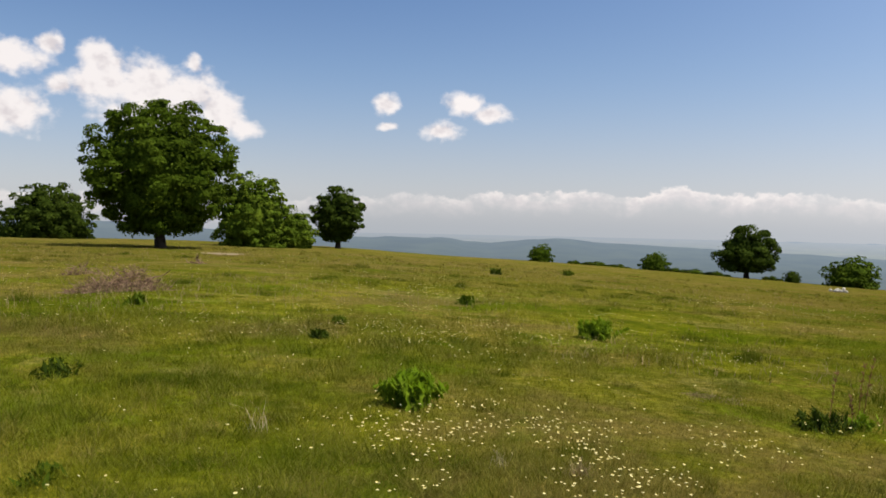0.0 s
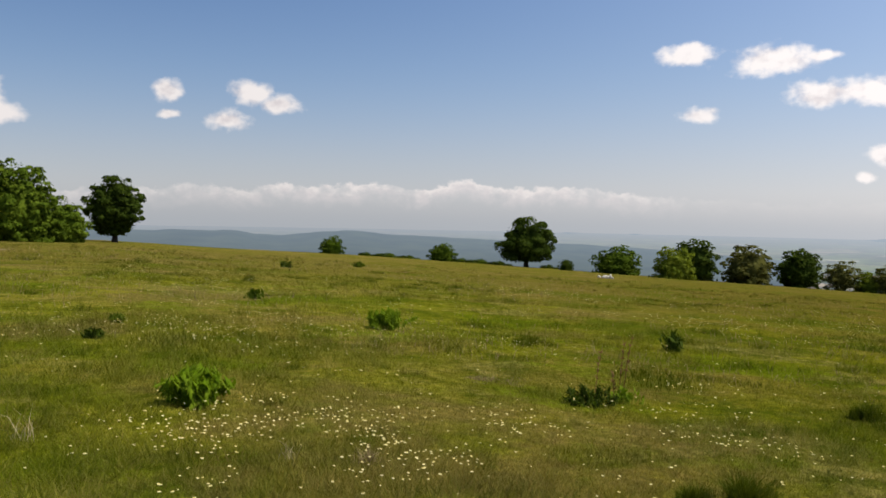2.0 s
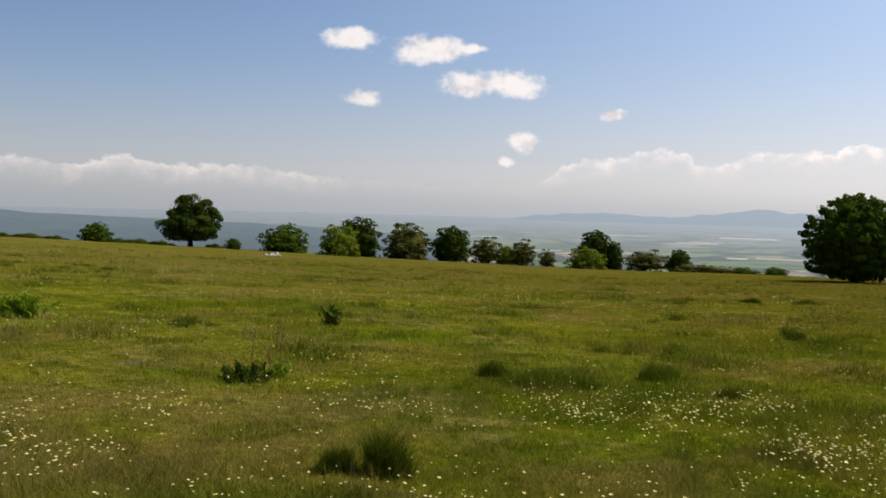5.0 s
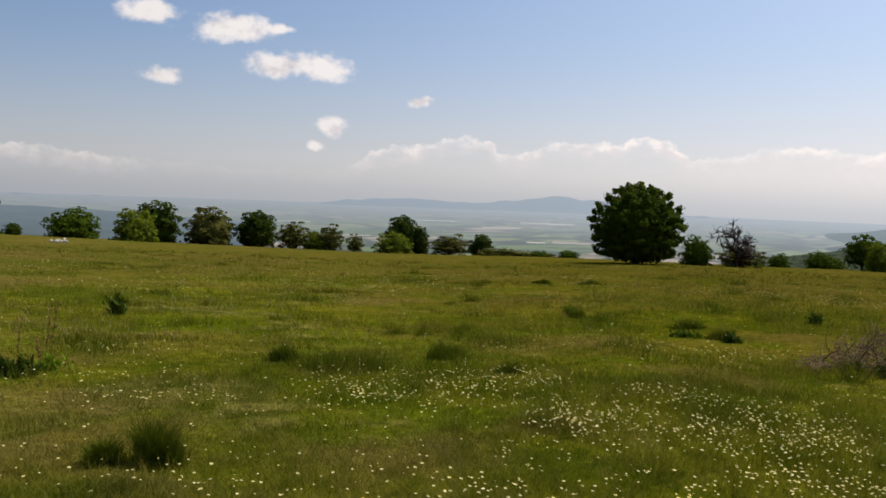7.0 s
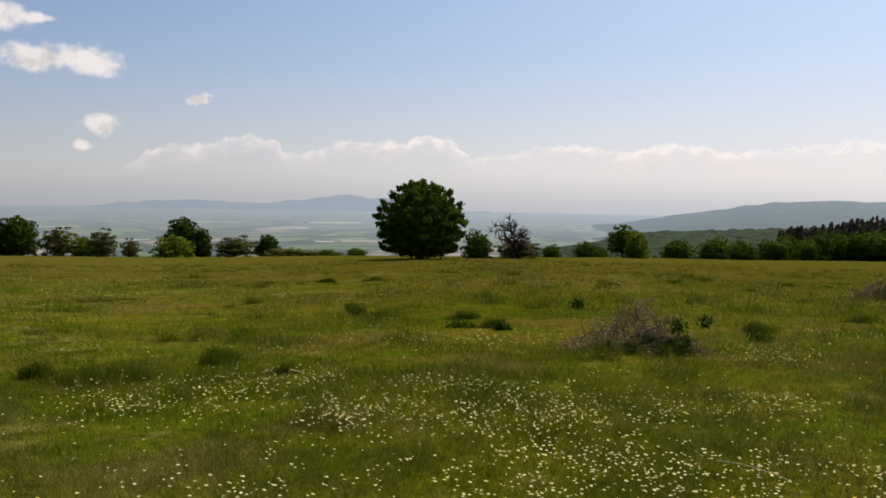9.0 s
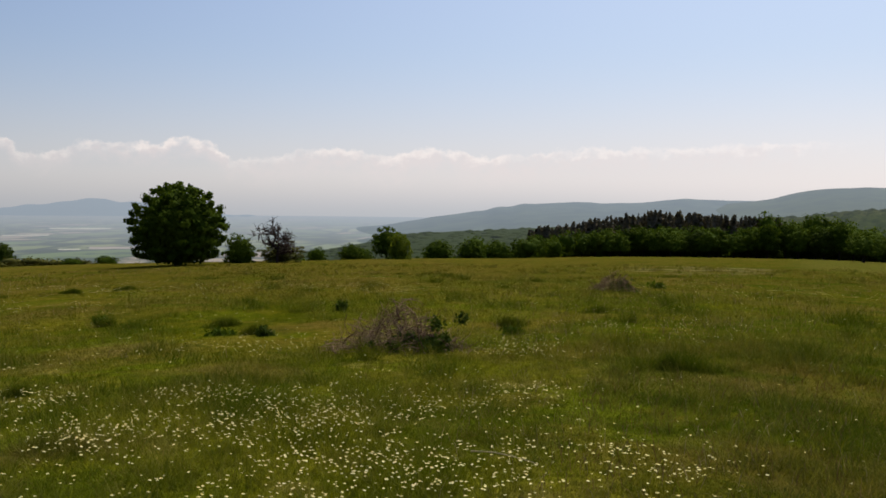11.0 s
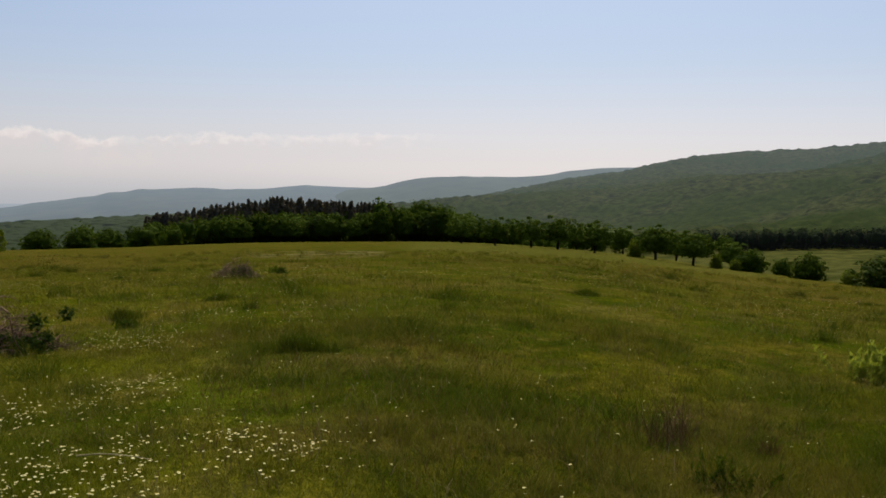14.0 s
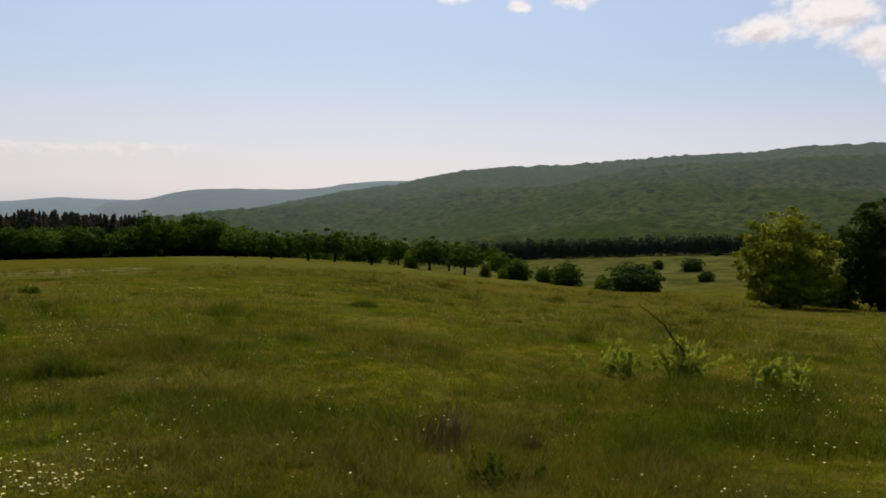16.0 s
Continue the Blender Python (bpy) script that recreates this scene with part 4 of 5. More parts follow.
EDGE = "hedgerow along the meadow's edge"
tree_like("bushy_dark", -29.5, 104, 5.1, 5.6, "dark green tree at the meadow's edge")
tree_like("bushy", 6.81, 118, 2.6, 4.2, "small round green bush on the brow", "bush", EDGE)
tree_like("bushy", 14.49, 124, 2.8, 4.9, "small green bush on the brow", "bush", EDGE)
tree_like("bushy_dark", 23.13, 127, 1.7, 2.9, "low dark bush on the brow", "bush", EDGE)
tree_like("bushy", 26.51, 130, 4.5, 8.7, "rounded green tree with low branches", "tree", EDGE)
tree_like("bushy_light", 30.26, 126, 4.7, 7.7, "light green bushy tree in the hedgerow", "tree", EDGE)
tree_like("round_dark", 31.62, 132, 6.3, 8.2, "dark green dome-shaped tree", "tree", EDGE)
tree_like("dense", 34.95, 134, 5.9, 8.6, "olive brown-green tree in the hedgerow", "tree", EDGE)
tree_like("round_dark", 38.0, 136, 5.9, 7.7, "dark green tree in the hedgerow", "tree", EDGE)
tree_like("open", 40.45, 137, 4.5, 6.6, "thin olive green tree", "tree", EDGE)
tree_like("bushy_light", 41.96, 137, 3.1, 4.9, "light green bush in the hedgerow", "bush", EDGE)
tree_like("open", 42.98, 137, 4.4, 4.9, "thin olive green tree", "tree", EDGE)
tree_like("open", 44.69, 136, 2.9, 3.5, "small olive bush standing alone", "bush", EDGE)
tree_like("round_dark", 47.92, 138, 6.4, 7.2, "dark green tree behind a lighter bush", "tree", EDGE)
tree_like("bushy_light", 47.37, 132, 3.4, 7.2, "light olive green bush before a dark tree", "bush", EDGE)
tree_like("round_dark", 49.2, 137, 4.6, 3.7, "narrow dark green tree in the hedgerow", "tree", EDGE)
tree_like("open", 51.32, 133, 3.4, 8.0, "low spreading thin-leaved tree on the brow", "tree", EDGE)
tree_like("round_dark", 53.52, 132, 3.5, 4.5, "small dark green tree on the brow", "tree", EDGE)
tree_like("bushy", 68.17, 84, 3.0, 3.7, "green bush beside the dead tree", "bush")
tree_like("open", 70.9, 86, 2.2, 5.0, "brownish undergrowth round the dead tree", "bush")
for a, r, h, w in ((73.2, 98, 1.6, 2.7), (75.57, 104, 2.1, 3.7), (57.5, 118, 0.9, 3.0), (59.6, 112, 1.1, 3.4), (76.3, 112, 1.9, 3.4)):
    tree_like("bushy", a, r, h, w, "low green bush on the brow", "bush", EDGE)
tree_like("round", 77.99, 108, 4.2, 4.6, "green tree on the brow", "tree", EDGE)
tree_like("bushy_light", 78.92, 104, 3.3, 3.7, "bright green bush on the brow", "bush", EDGE)
for a, r, h, w in ((81.5, 118, 2.8, 5.0), (83.83, 124, 3.1, 5.3), (85.58, 130, 3.1, 5.3), (87.2, 138, 3.6, 5.0)):
    tree_like("bushy", a, r, h, w, "rounded green bush at the wood's edge", "bush", EDGE)

for a, r, h, w in ((9.3, 124, 0.7, 2.6), (10.9, 127, 0.9, 4.4), (12.3, 129, 0.8, 3.0), (15.9, 131, 0.9, 3.4), (17.2, 133, 1.0, 4.8), (18.6, 134, 0.9, 3.6), (22.0, 134, 0.8, 3.0)):
    for k, (u, g) in enumerate(((-0.36, 0.8), (-0.05, 1.15), (0.3, 0.65))):
        tree_like(("bushy_dark", "bushy", "round_dark")[k], a + math.degrees(u * w / r), r + 2 * k, h * g * 0.8, w * (0.5 + 0.25 * ((a * 7 + k) % 1)), "low dark hedge bush along the brow", "bush", EDGE)

GROVE = "scattered trees below the meadow"
for a, r, h, w in ((108.87, 132, 4.3, 5.6), (111.23, 122, 4.2, 4.7), (113.71, 118, 4.4, 4.9), (115.53, 121, 4.9, 5.8), (118.08, 112, 4.4, 5.2), (122.1, 104, 4.3, 5.2),
                   (124.56, 99, 4.0, 4.5), (110.01, 156, 5.0, 5.2), (112.36, 152, 5.0, 5.4), (116.8, 142, 4.8, 5.2), (119.9, 132, 4.6, 4.6), (123.4, 124, 4.7, 5.2), (126.91, 114, 3.9, 4.5)):
    tree_like("orchard" if r < 140 else "round", a, r, h, w, "small round-headed green tree on a thin trunk", "tree", GROVE)
for a, r, h, w in ((128.1, 100, 2.7, 4.4), (131.59, 92, 2.8, 4.0), (130.02, 106, 2.3, 2.8)):
    tree_like("bushy", a, r, h, w, "rounded green bush on the brow", "bush", GROVE)
for a, r, h, w in ((120.78, 107, 2.4, 2.6), (126.0, 100, 1.7, 1.8), (127.2, 98, 1.3, 1.6), (134.0, 84, 1.3, 2.2)):
    tree_like("bushy_light", a, r, h, w, "small pale green bush on the brow", "bush", GROVE)
tree_like("bushy_dark", 136.26, 81, 2.8, 7.0, "wide dark thorn bush on the brow", "bush")
tree_like("bushy_light", 148.5, 57, 2.4, 3.4, "bright undergrowth between two trees", "bush")
for a, r, h, w in ((139.69, 240, 3.9, 7.8), (140.61, 200, 2.6, 5.2), (141.15, 330, 3.0, 3.2), (137.5, 255, 3.0, 4.5)):
    tree_like("bushy_dark", a, r, h, w, "dark bush on the lower pasture", "bush", "bushes on the lower pasture")

# ---- the wood beyond the meadow ----
WOOD = "trees along the wood's edge"
rng = np.random.default_rng(77)
for k, a in enumerate(np.arange(88.3, 109.4, 0.80)):
    kind = ("edge", "edge_dark", "edge_light", "edge", "edge_light")[k * 7 % 5]
    h = 4.1 + 1.3 * rng.random() + (0.7 if 103 < a < 107.5 else 0)
    tree_like(kind, a + rng.uniform(-0.25, 0.25), 151 + rng.uniform(-1.5, 3), h, 4.2 + 1.3 * rng.random(), "green broadleaf tree at the edge of the wood", "tree", WOOD)


def crowd(name, spots, mat, label, seed, leaf=0.5, each=170, lift=0.0):
    """A wood of many crowns, joined."""
    rng = np.random.default_rng(seed)
    soup = Soup()
    for a, r, h, w in spots:
        x, y = polar(a, r)
        semi = (w / 2, w / 2, h * (0.5 - lift / 2))
        c = crown(rng, semi, (x, y, float(ground_z(x, y)) + h - semi[2]), each, leaf, 14, 0.36, -0.85, 0.6, 0.06, shell=ICO2, loose=0.75)
        soup.add(np.concatenate(c.v), np.concatenate(c.f))
    return tagged(new(name, soup.mesh(name, mat)), label, "woods", kind="stuff")


def wood_spots(n, a0, a1, r0, r1, h0, h1, seed):
    g = np.random.default_rng(seed)
    return [(a, r, h, 3.4 + 1.8 * g.random()) for a, r, h in zip(g.uniform(a0, a1, n), g.uniform(r0, r1, n), g.uniform(h0, h1, n))]


crowd("broadleaf_wood", [(a, r, h + 0.17 * (r - 157), w) for a, r, h, w in wood_spots(150, 88, 109.5, 156, 171, 4.9, 5.8, 5)], M_LEAF_LIT, "dense green broadleaf wood", 51, 0.40, 360, 0.35)
# added low crowns; their dark leaves stand for the shade beneath the canopy
crowd("undergrowth", wood_spots(120, 87.5, 111.5, 156, 163, 2.2, 3.4, 15), M_LEAF_DARK, "added dark undergrowth in place of shade under the wood", 58, 0.40, 120)
crowd("broadleaf_wood", wood_spots(26, 103.0, 108.0, 160, 176, 7.4, 9.0, 6), M_LEAF_LIT, "lighter green trees of the wood", 52, 0.40, 480, 0.3)
crowd("broadleaf_wood", wood_spots(90, 71, 92, 135, 210, 3.0, 5.2, 7), M_LEAF, "light green scrub wood below the brow", 53, 0.34, 260)
crowd("broadleaf_wood", wood_spots(40, 108, 130, 175, 230, 4.0, 6.5, 8), M_LEAF, "green trees on the slope below the meadow", 54, 0.36, 300)
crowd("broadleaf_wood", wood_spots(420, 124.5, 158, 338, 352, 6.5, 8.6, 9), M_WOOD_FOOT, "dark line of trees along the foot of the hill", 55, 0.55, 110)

crowd("broadleaf_wood", wood_spots(130, 111, 127, 300, 345, 5.0, 7.0, 10), M_LEAF_LIT, "green woods at the foot of the hillside", 57, 0.8, 90)


crowd("scrub", [(a, r, h, 1.8 + h) for a, r, h, _ in wood_spots(80, 53.5, 64, 124, 150, 0.3, 1.7, 14)], M_LEAF_OLIVE, "low green scrub below the brow", 56, 0.3, 60)


def conifers(name, spots, label, seed):
    rng = np.random.default_rng(seed)
    soup = Soup()
    for a, r, h, w in spots:
        x, y = polar(a, r)
        z = float(ground_z(x, y))
        soup.add(*tube([(x, y, z), (x, y, z + h * 0.97)], [0.16, 0.03], 5))
        n = 110
        t = rng.random(n) ** 0.8
        ang = rng.random(n) * 2 * np.pi
        rad = w / 2 * (1.03 - t) ** 0.8 * rng.uniform(0.4, 1.1, n)
        o = np.stack([np.cos(ang), np.sin(ang), np.full(n, 0.75)], 1)
        place = np.stack([x + np.cos(ang) * rad, y + np.sin(ang) * rad, z + h * (0.12 + 0.88 * t)], 1)
        soup.add(*leaves(rng, place, o, 0.55, 0.5, 0.5))
    return tagged(new(name, soup.mesh(name, M_NEEDLE)), label, "woods", kind="stuff")


spots = [(a, r, 7.6 + 0.6 * (h - 10) + 1.2 * math.exp(-((a - 96) / 4.0) ** 2), 3.0) for a, r, h, _ in wood_spots(900, 87.6, 104.0, 162, 186, 9.8, 11.0, 12)]
conifers("conifer_wood", spots, "dark brownish conifers standing above the wood", 61)
conifers("conifer_wood", [(a, r, h, 2.4) for a, r, h, _ in wood_spots(9, 82, 89, 165, 200, 5.5, 7.0, 13)], "dark conifers among the scrub", 62)


# ---- dead tree ----
def dead_tree(az, r, height):
    rng = np.random.default_rng(5)
    root = stand(new("dead_tree"), az, r)
    line = wander(rng, (0, 0, -0.1), (0.05, 0, 1), height * 0.7, 6, 0.12)
    s = Soup()
    s.add(*tube(line, np.linspace(0.17, 0.05, 7), 8))
    stem = part("trunk", s.mesh("trunk", M_DEADWOOD, True), root)
    for k in range(16):
        s = Soup()
        a = k * 2.4
        go = wander(rng, line[2 + k % 5], (math.cos(a), math.sin(a), 0.55), height * rng.uniform(0.35, 0.62), 6, 0.22, 0.0)
        s.add(*tube(go, np.linspace(0.10, 0.02, 7), 5))
        for q in go[2:]:
            for _ in range(5):
                tw = wander(rng, q, rng.normal(0, 1, 3) + [0, 0, 0.5], height * 0.2, 4, 0.3)
                s.add(*tube(tw, np.linspace(0.035, 0.012, 5), 4))
        part("branch", s.mesh("branch", M_DEADWOOD), stem)
    return tagged(root, "bare dead tree with crooked brown branches", "tree", kind="thing")


dead_tree(70.61, 84, 4.1)

# ---- plants and things on the meadow ----
def on_turf(name, az, r, label, category, group=""):
    x, y = polar(az, r)
    ob = new(name)
    ob.matrix_basis = pose(x, y, float(rough_z(x, y)) - 0.01)
    return tagged(ob, label, category, group, "thing")


def brush_heap(az, r, width, height, seed, label, green=0, count=900, deep=0.6, limbs=40):
    """A heap of dry cut branches, criss-crossed and thinning out to one side, with a dark hollow beneath."""
    rng = np.random.default_rng(seed)
    root = on_turf("brush_heap", az, r, label, "brush heap")
    root.matrix_basis = root.matrix_basis @ Matrix.Rotation(radians(-az), 4, "Z")

    def profile(u, v):
        ridge = math.exp(-((u - 0.22) / (0.42 if u > 0.22 else 0.85)) ** 2) * (0.35 + 1.15 * float(value_noise(u * 4 + seed, v * 3, 1.0, 66)))
        ridge = max(ridge, 0.6 * math.exp(-((u + 0.38) / 0.45) ** 2) * (0.35 + 1.1 * float(value_noise(u * 5 + seed, v * 3 + 7, 1.0, 67))))
        return max(0.04, ridge * max(0.0, 1 - v * v * 0.8))

    s = Soup()
    for k in range(count):
        u, v = rng.uniform(-1.05, 0.95), rng.normal(0, 0.45)
        if rng.random() > 0.25 + profile(u, v):
            u = rng.normal(0.12, 0.38)
        top = height * profile(u, v)
        big = k < limbs
        length = (rng.uniform(0.14, 0.32) if big else rng.uniform(0.06, 0.20)) * width
        a = rng.random() * 2 * math.pi
        way = np.array([math.cos(a), 0.7 * math.sin(a), rng.normal(0.3, 0.6) + (0.9 if rng.random() < 0.2 else 0.0)])
        at = np.array([u * width / 2, v * width / 2 * deep, top * rng.uniform(0.0, 0.9)]) - way * length * 0.3
        go = wander(rng, at, way, length, 5, 0.26 if big else 0.32)
        go[:, 2] = np.clip(go[:, 2], 0.01, height * 1.08)
        fat = 1 + r / 25
        if big:
            part("branch", mesh_of("branch", *tube(go, np.linspace(0.008, 0.003, 6) * fat * rng.uniform(0.6, 1.2), 5), M_TWIG), root)
            continue
        thick = rng.choice([0.0018, 0.0030, 0.0050]) * fat
        s.add(*tube(go, np.linspace(thick, thick * 0.35, 6), 4))
    tagged(part("twig_mass", s.mesh("twig_mass", M_TWIG), root), kind="stuff")
    if green:
        c = np.stack([rng.normal(0.16, 0.15, 26) * width, rng.normal(-0.30, 0.12, 26) * width * deep, np.abs(rng.normal(0.05, 0.24, 26)) * height], 1)
        p = c[rng.integers(0, 26, green)] + rng.normal(0, 0.055, (green, 3))
        p[:, 2] = np.abs(p[:, 2])
        part("bramble_leaves", mesh_of("bramble_leaves", *leaves(rng, p, np.tile([0, -0.3, 1.0], (green, 1)), 0.045), M_LEAF_DARK), root, "dark green bramble leaves")
    return root


brush_heap(-21.3, 21.6, 2.5, 0.62, 1, "low heap of dry purplish-brown branches in the grass")
brush_heap(-23.8, 28.7, 1.3, 0.4, 2, "small heap of dry brown twigs", count=200, limbs=14)
brush_heap(82.2, 12.9, 2.15, 0.74, 3, "heap of dry brown branches overgrown with brambles", 3400, 950, limbs=70)
brush_heap(94.64, 31.2, 1.8, 0.74, 4, "heap of dry brown branches on the meadow", 500, 700)
brush_heap(-16.63, 37.4, 0.8, 0.45, 5, "small dry grey bush in the grass", count=140, limbs=10)


def leafy_plant(name, az, r, height, width, count, size, mat, seed, label, category="plant", stems=10, fan=1.0):
    """A leafy herb: stems from one root with leaves all along."""
    rng = np.random.default_rng(seed)
    root = on_turf(name, az, r, label, category)
    st, pts, out = Soup(), [], []
    for k in range(stems):
        a, lean = rng.random() * 6.28, rng.uniform(0.0, 0.9) * fan * width / height / 1.6
        go = wander(rng, (rng.normal(0, 0.24 - 0.07 * fan) * width, rng.normal(0, 0.24 - 0.07 * fan) * width, 0), (math.cos(a) * lean, math.sin(a) * lean, 1), height * rng.uniform(0.45 + 0.3 * fan, 1.05), 6, 0.10 if fan == 1.0 else 0.25)
        st.add(*tube(go, np.linspace(0.006, 0.002, 7), 4))
        m = count // stems
        t = rng.uniform(0.15, 1.0, m) * 6
        i = np.minimum(t.astype(int), 5)
        p = go[i] + (go[i + 1] - go[i]) * (t - i)[:, None]
        o = rng.normal(0, 1, (m, 3))
        o /= np.linalg.norm(o, axis=1, keepdims=True)
        pts.append(p + o * np.array([1, 1, 0.5]) * size * 0.9)
        out.append(o * 0.6 + [0, 0, 0.8])
    tagged(part("stems", st.mesh("stems", M_WEED), root), kind="stuff")
    v, f = leaves(rng, np.concatenate(pts), np.concatenate(out), size * 1.25, 0.6, 0.45, 0.2)
    v[:, 2] = np.maximum(v[:, 2], 0.005)
    part("leaves", mesh_of("leaves", v, f, mat), root)
    return root


leafy_plant("weed", -1.96, 7.83, 0.34, 0.46, 2600, 0.062, M_WEED, 21, "lush bright green leafy plant among daisies", stems=46)
leafy_plant("bush", 10.66, 16.0, 0.42, 0.56, 3200, 0.05, M_WEED, 22, "small dense green bush in the meadow", "bush", stems=60, fan=0.45)
leafy_plant("thistle", 30.58, 16.1, 0.34, 0.40, 130, 0.11, M_LEAF_DARK, 23, "dark green thistle-like plant", stems=12)
leafy_plant("weed", 25.15, 9.26, 0.24, 0.66, 900, 0.04, M_LEAF_DARK, 24, "low dark green weeds round dry stalks", stems=30)
leafy_plant("weed", 27.38, 9.83, 0.20, 0.40, 200, 0.05, M_WEED, 25, "low green weeds beside dry stalks", stems=20)
WEEDS = "weeds in the grass"
for k, (a, r, h, w) in enumerate(((3.77, 48.7, 0.4, 0.75), (8.72, 57.4, 0.4, 0.9), (1.73, 22.0, 0.28, 0.5), (-8.54, 12.4, 0.14, 0.24), (-20.44, 17.6, 0.24, 0.42), (-7.09, 14.6, 0.15, 0.25), (-25.1, 9.5, 0.18, 0.42),
                                  (-25.7, 5.6, 0.10, 0.22), (69.75, 15.6, 0.15, 0.55), (72.39, 15.1, 0.18, 0.35), (89.1, 15.8, 0.17, 0.5), (61.4, 19.0, 0.16, 0.4), (76.77, 20.5, 0.24, 0.36), (97.3, 34.3, 0.3, 1.1))):
    tagged(leafy_plant("weed", a, r, h, w, 160, 0.05 * (1 + r / 30), M_LEAF if k % 3 else M_LEAF_DARK, 40 + k, "small leafy green weed in the grass", stems=14), group=WEEDS)
leafy_plant("sapling", 136.73, 14.4, 0.62, 0.84, 2000, 0.045, M_SAPLING, 61, "pale green leafy sapling in the grass", "sapling", stems=26, fan=0.35)
leafy_plant("sapling", 140.44, 14.4, 0.78, 0.72, 2000, 0.045, M_SAPLING, 62, "pale green sapling beside a bare branch", "sapling", stems=26, fan=0.35)
leafy_plant("sapling", 146.5, 14.0, 0.60, 0.88, 2000, 0.045, M_SAPLING, 63, "pale green leafy sapling in the grass", "sapling", stems=26, fan=0.35)
leafy_plant("sapling", 147.65, 13.6, 0.22, 0.34, 90, 0.06, M_SAPLING, 64, "small pale green sapling", "sapling", stems=6)
leafy_plant("weed", 130.56, 6.72, 0.26, 0.60, 260, 0.035, M_TUFT, 65, "brownish leafy weed among seeding grass", stems=14)


def dry_stalks(az, r, height, n, seed, label):
    rng = np.random.default_rng(seed)
    root = on_turf("dry_stalks", az, r, label, "plant")
    for k in range(n):
        s = Soup()
        go = wander(rng, (rng.normal(0, 0.03), rng.normal(0, 0.03), 0), (rng.normal(0, 0.06), rng.normal(0, 0.06), 1), height * rng.uniform(0.8, 1.05), 8, 0.04)
        s.add(*tube(go, np.linspace(0.005, 0.003, 9), 5))
        for q in go[4:]:
            for _ in range(5):
                s.add(*tube(np.array([q, q + rng.normal(0, 0.018, 3) + [0, 0, 0.015]]), [0.007, 0.003], 4))
        part("stalk", s.mesh("stalk", M_STALK), root)
    return root


dry_stalks(25.5, 9.45, 0.70, 1, 1, "tall dry reddish-brown dock stalk")
dry_stalks(27.3, 9.95, 0.85, 2, 2, "tall dry reddish-brown dock stalks")
dry_stalks(26.3, 9.7, 0.45, 1, 3, "short dry brown dock stalk")


def bare_branch(az, r):
    """A dark bent branch standing in the grass."""
    root = on_turf("bare_branch", az, r, "bare dark branch curving up from the grass", "branch")
    root.matrix_basis = root.matrix_basis @ Matrix.Rotation(radians(-az), 4, "Z")
    s = Soup()
    line = np.array([(0, 0, 0), (0.02, 0.02, 0.23), (-0.05, 0.04, 0.46), (-0.25, 0.06, 0.69), (-0.36, 0.06, 0.87), (-0.60, 0.08, 1.05), (-0.78, 0.10, 1.17)])
    s.add(*tube(line, np.linspace(0.020, 0.007, 7), 6))
    s.add(*tube([line[3], line[3] + [-0.02, 0, 0.12], line[3] + [0.05, 0, 0.2]], [0.010, 0.007, 0.004], 5))
    part("stem", s.mesh("stem", M_BARK), root)
    return root


bare_branch(140.75, 14.4)


def fallen_stick(az, r, length, turn):
    rng = np.random.default_rng(9)
    root = on_turf("stick", az, r, "pale dry stick lying in the grass", "stick")
    root.matrix_basis = root.matrix_basis @ Matrix.Rotation(radians(turn - az), 4, "Z")
    s = Soup()
    go = wander(rng, (-length / 2, 0, 0.10), (1, 0, 0.0), length, 8, 0.08)
    go[:, 2] = 0.10 + 0.03 * np.sin(np.linspace(0, 3, 9))
    s.add(*tube(go, np.linspace(0.006, 0.003, 9), 6))
    part("stem", s.mesh("stem", M_STRAW), root)


fallen_stick(93.1, 6.1, 0.55, -28)


def stone(az, r, sx, sy, sz, seed):
    rng = np.random.default_rng(seed)
    v, f = ICO2
    v = v * (1 + rng.normal(0, 0.05, len(v)))[:, None] * np.array([sx, sy, sz]) + np.array([0, 0, sz * 0.6])
    x, y = polar(az, r)
    ob = new("stone", mesh_of("stone", v, f, M_STONE))
    ob.matrix_basis = pose(x, y, float(rough_z(x, y)), 0, 0, seed * 50)
    tagged(ob, "pale weathered stone lying in the grass", "stone", "heap of pale stones", "thing")


for k, (a, r, sx, sy, sz) in enumerate(((25.35, 88, 0.32, 0.25, 0.22), (25.75, 88, 0.5, 0.35, 0.30), (25.65, 87.3, 0.35, 0.3, 0.20), (26.1, 88, 0.28, 0.22, 0.42), (25.95, 87.4, 0.25, 0.2, 0.2), (26.25, 87.6, 0.22, 0.2, 0.18))):
    stone(a, r, sx * 0.7, sy * 0.7, sz * 0.7, k + 1)


def soil_patch(az, r, width, depth):
    n = 40
    a = np.arange(n) * 2 * np.pi / n
    rad = 1 + 0.15 * np.sin(3 * a) + 0.1 * np.sin(7 * a + 1)
    cx, cy = polar(az, r)
    t = radians(-az)
    pts = [(0.0, 0.0)] + [(math.cos(u) * width / 2 * k, math.sin(u) * depth / 2 * k) for u, k in zip(a, rad)]
    v = []
    for u, w in pts:
        x, y = cx + u * math.cos(t) - w * math.sin(t), cy + u * math.sin(t) + w * math.cos(t)
        v.append((x, y, float(rough_z(x, y)) + 0.03))
    tagged(new("bare_soil", mesh_of("bare_soil", v, np.array([(0, k, k % n + 1) for k in range(1, n + 1)]), M_SAND)), "bare sandy soil showing in the meadow", "soil", kind="structure")


soil_patch(-14.9, 54, 2.5, 2.6)


# ---- grass and flowers ----
VIEW_A, VIEW_B = -36.0, 160.0


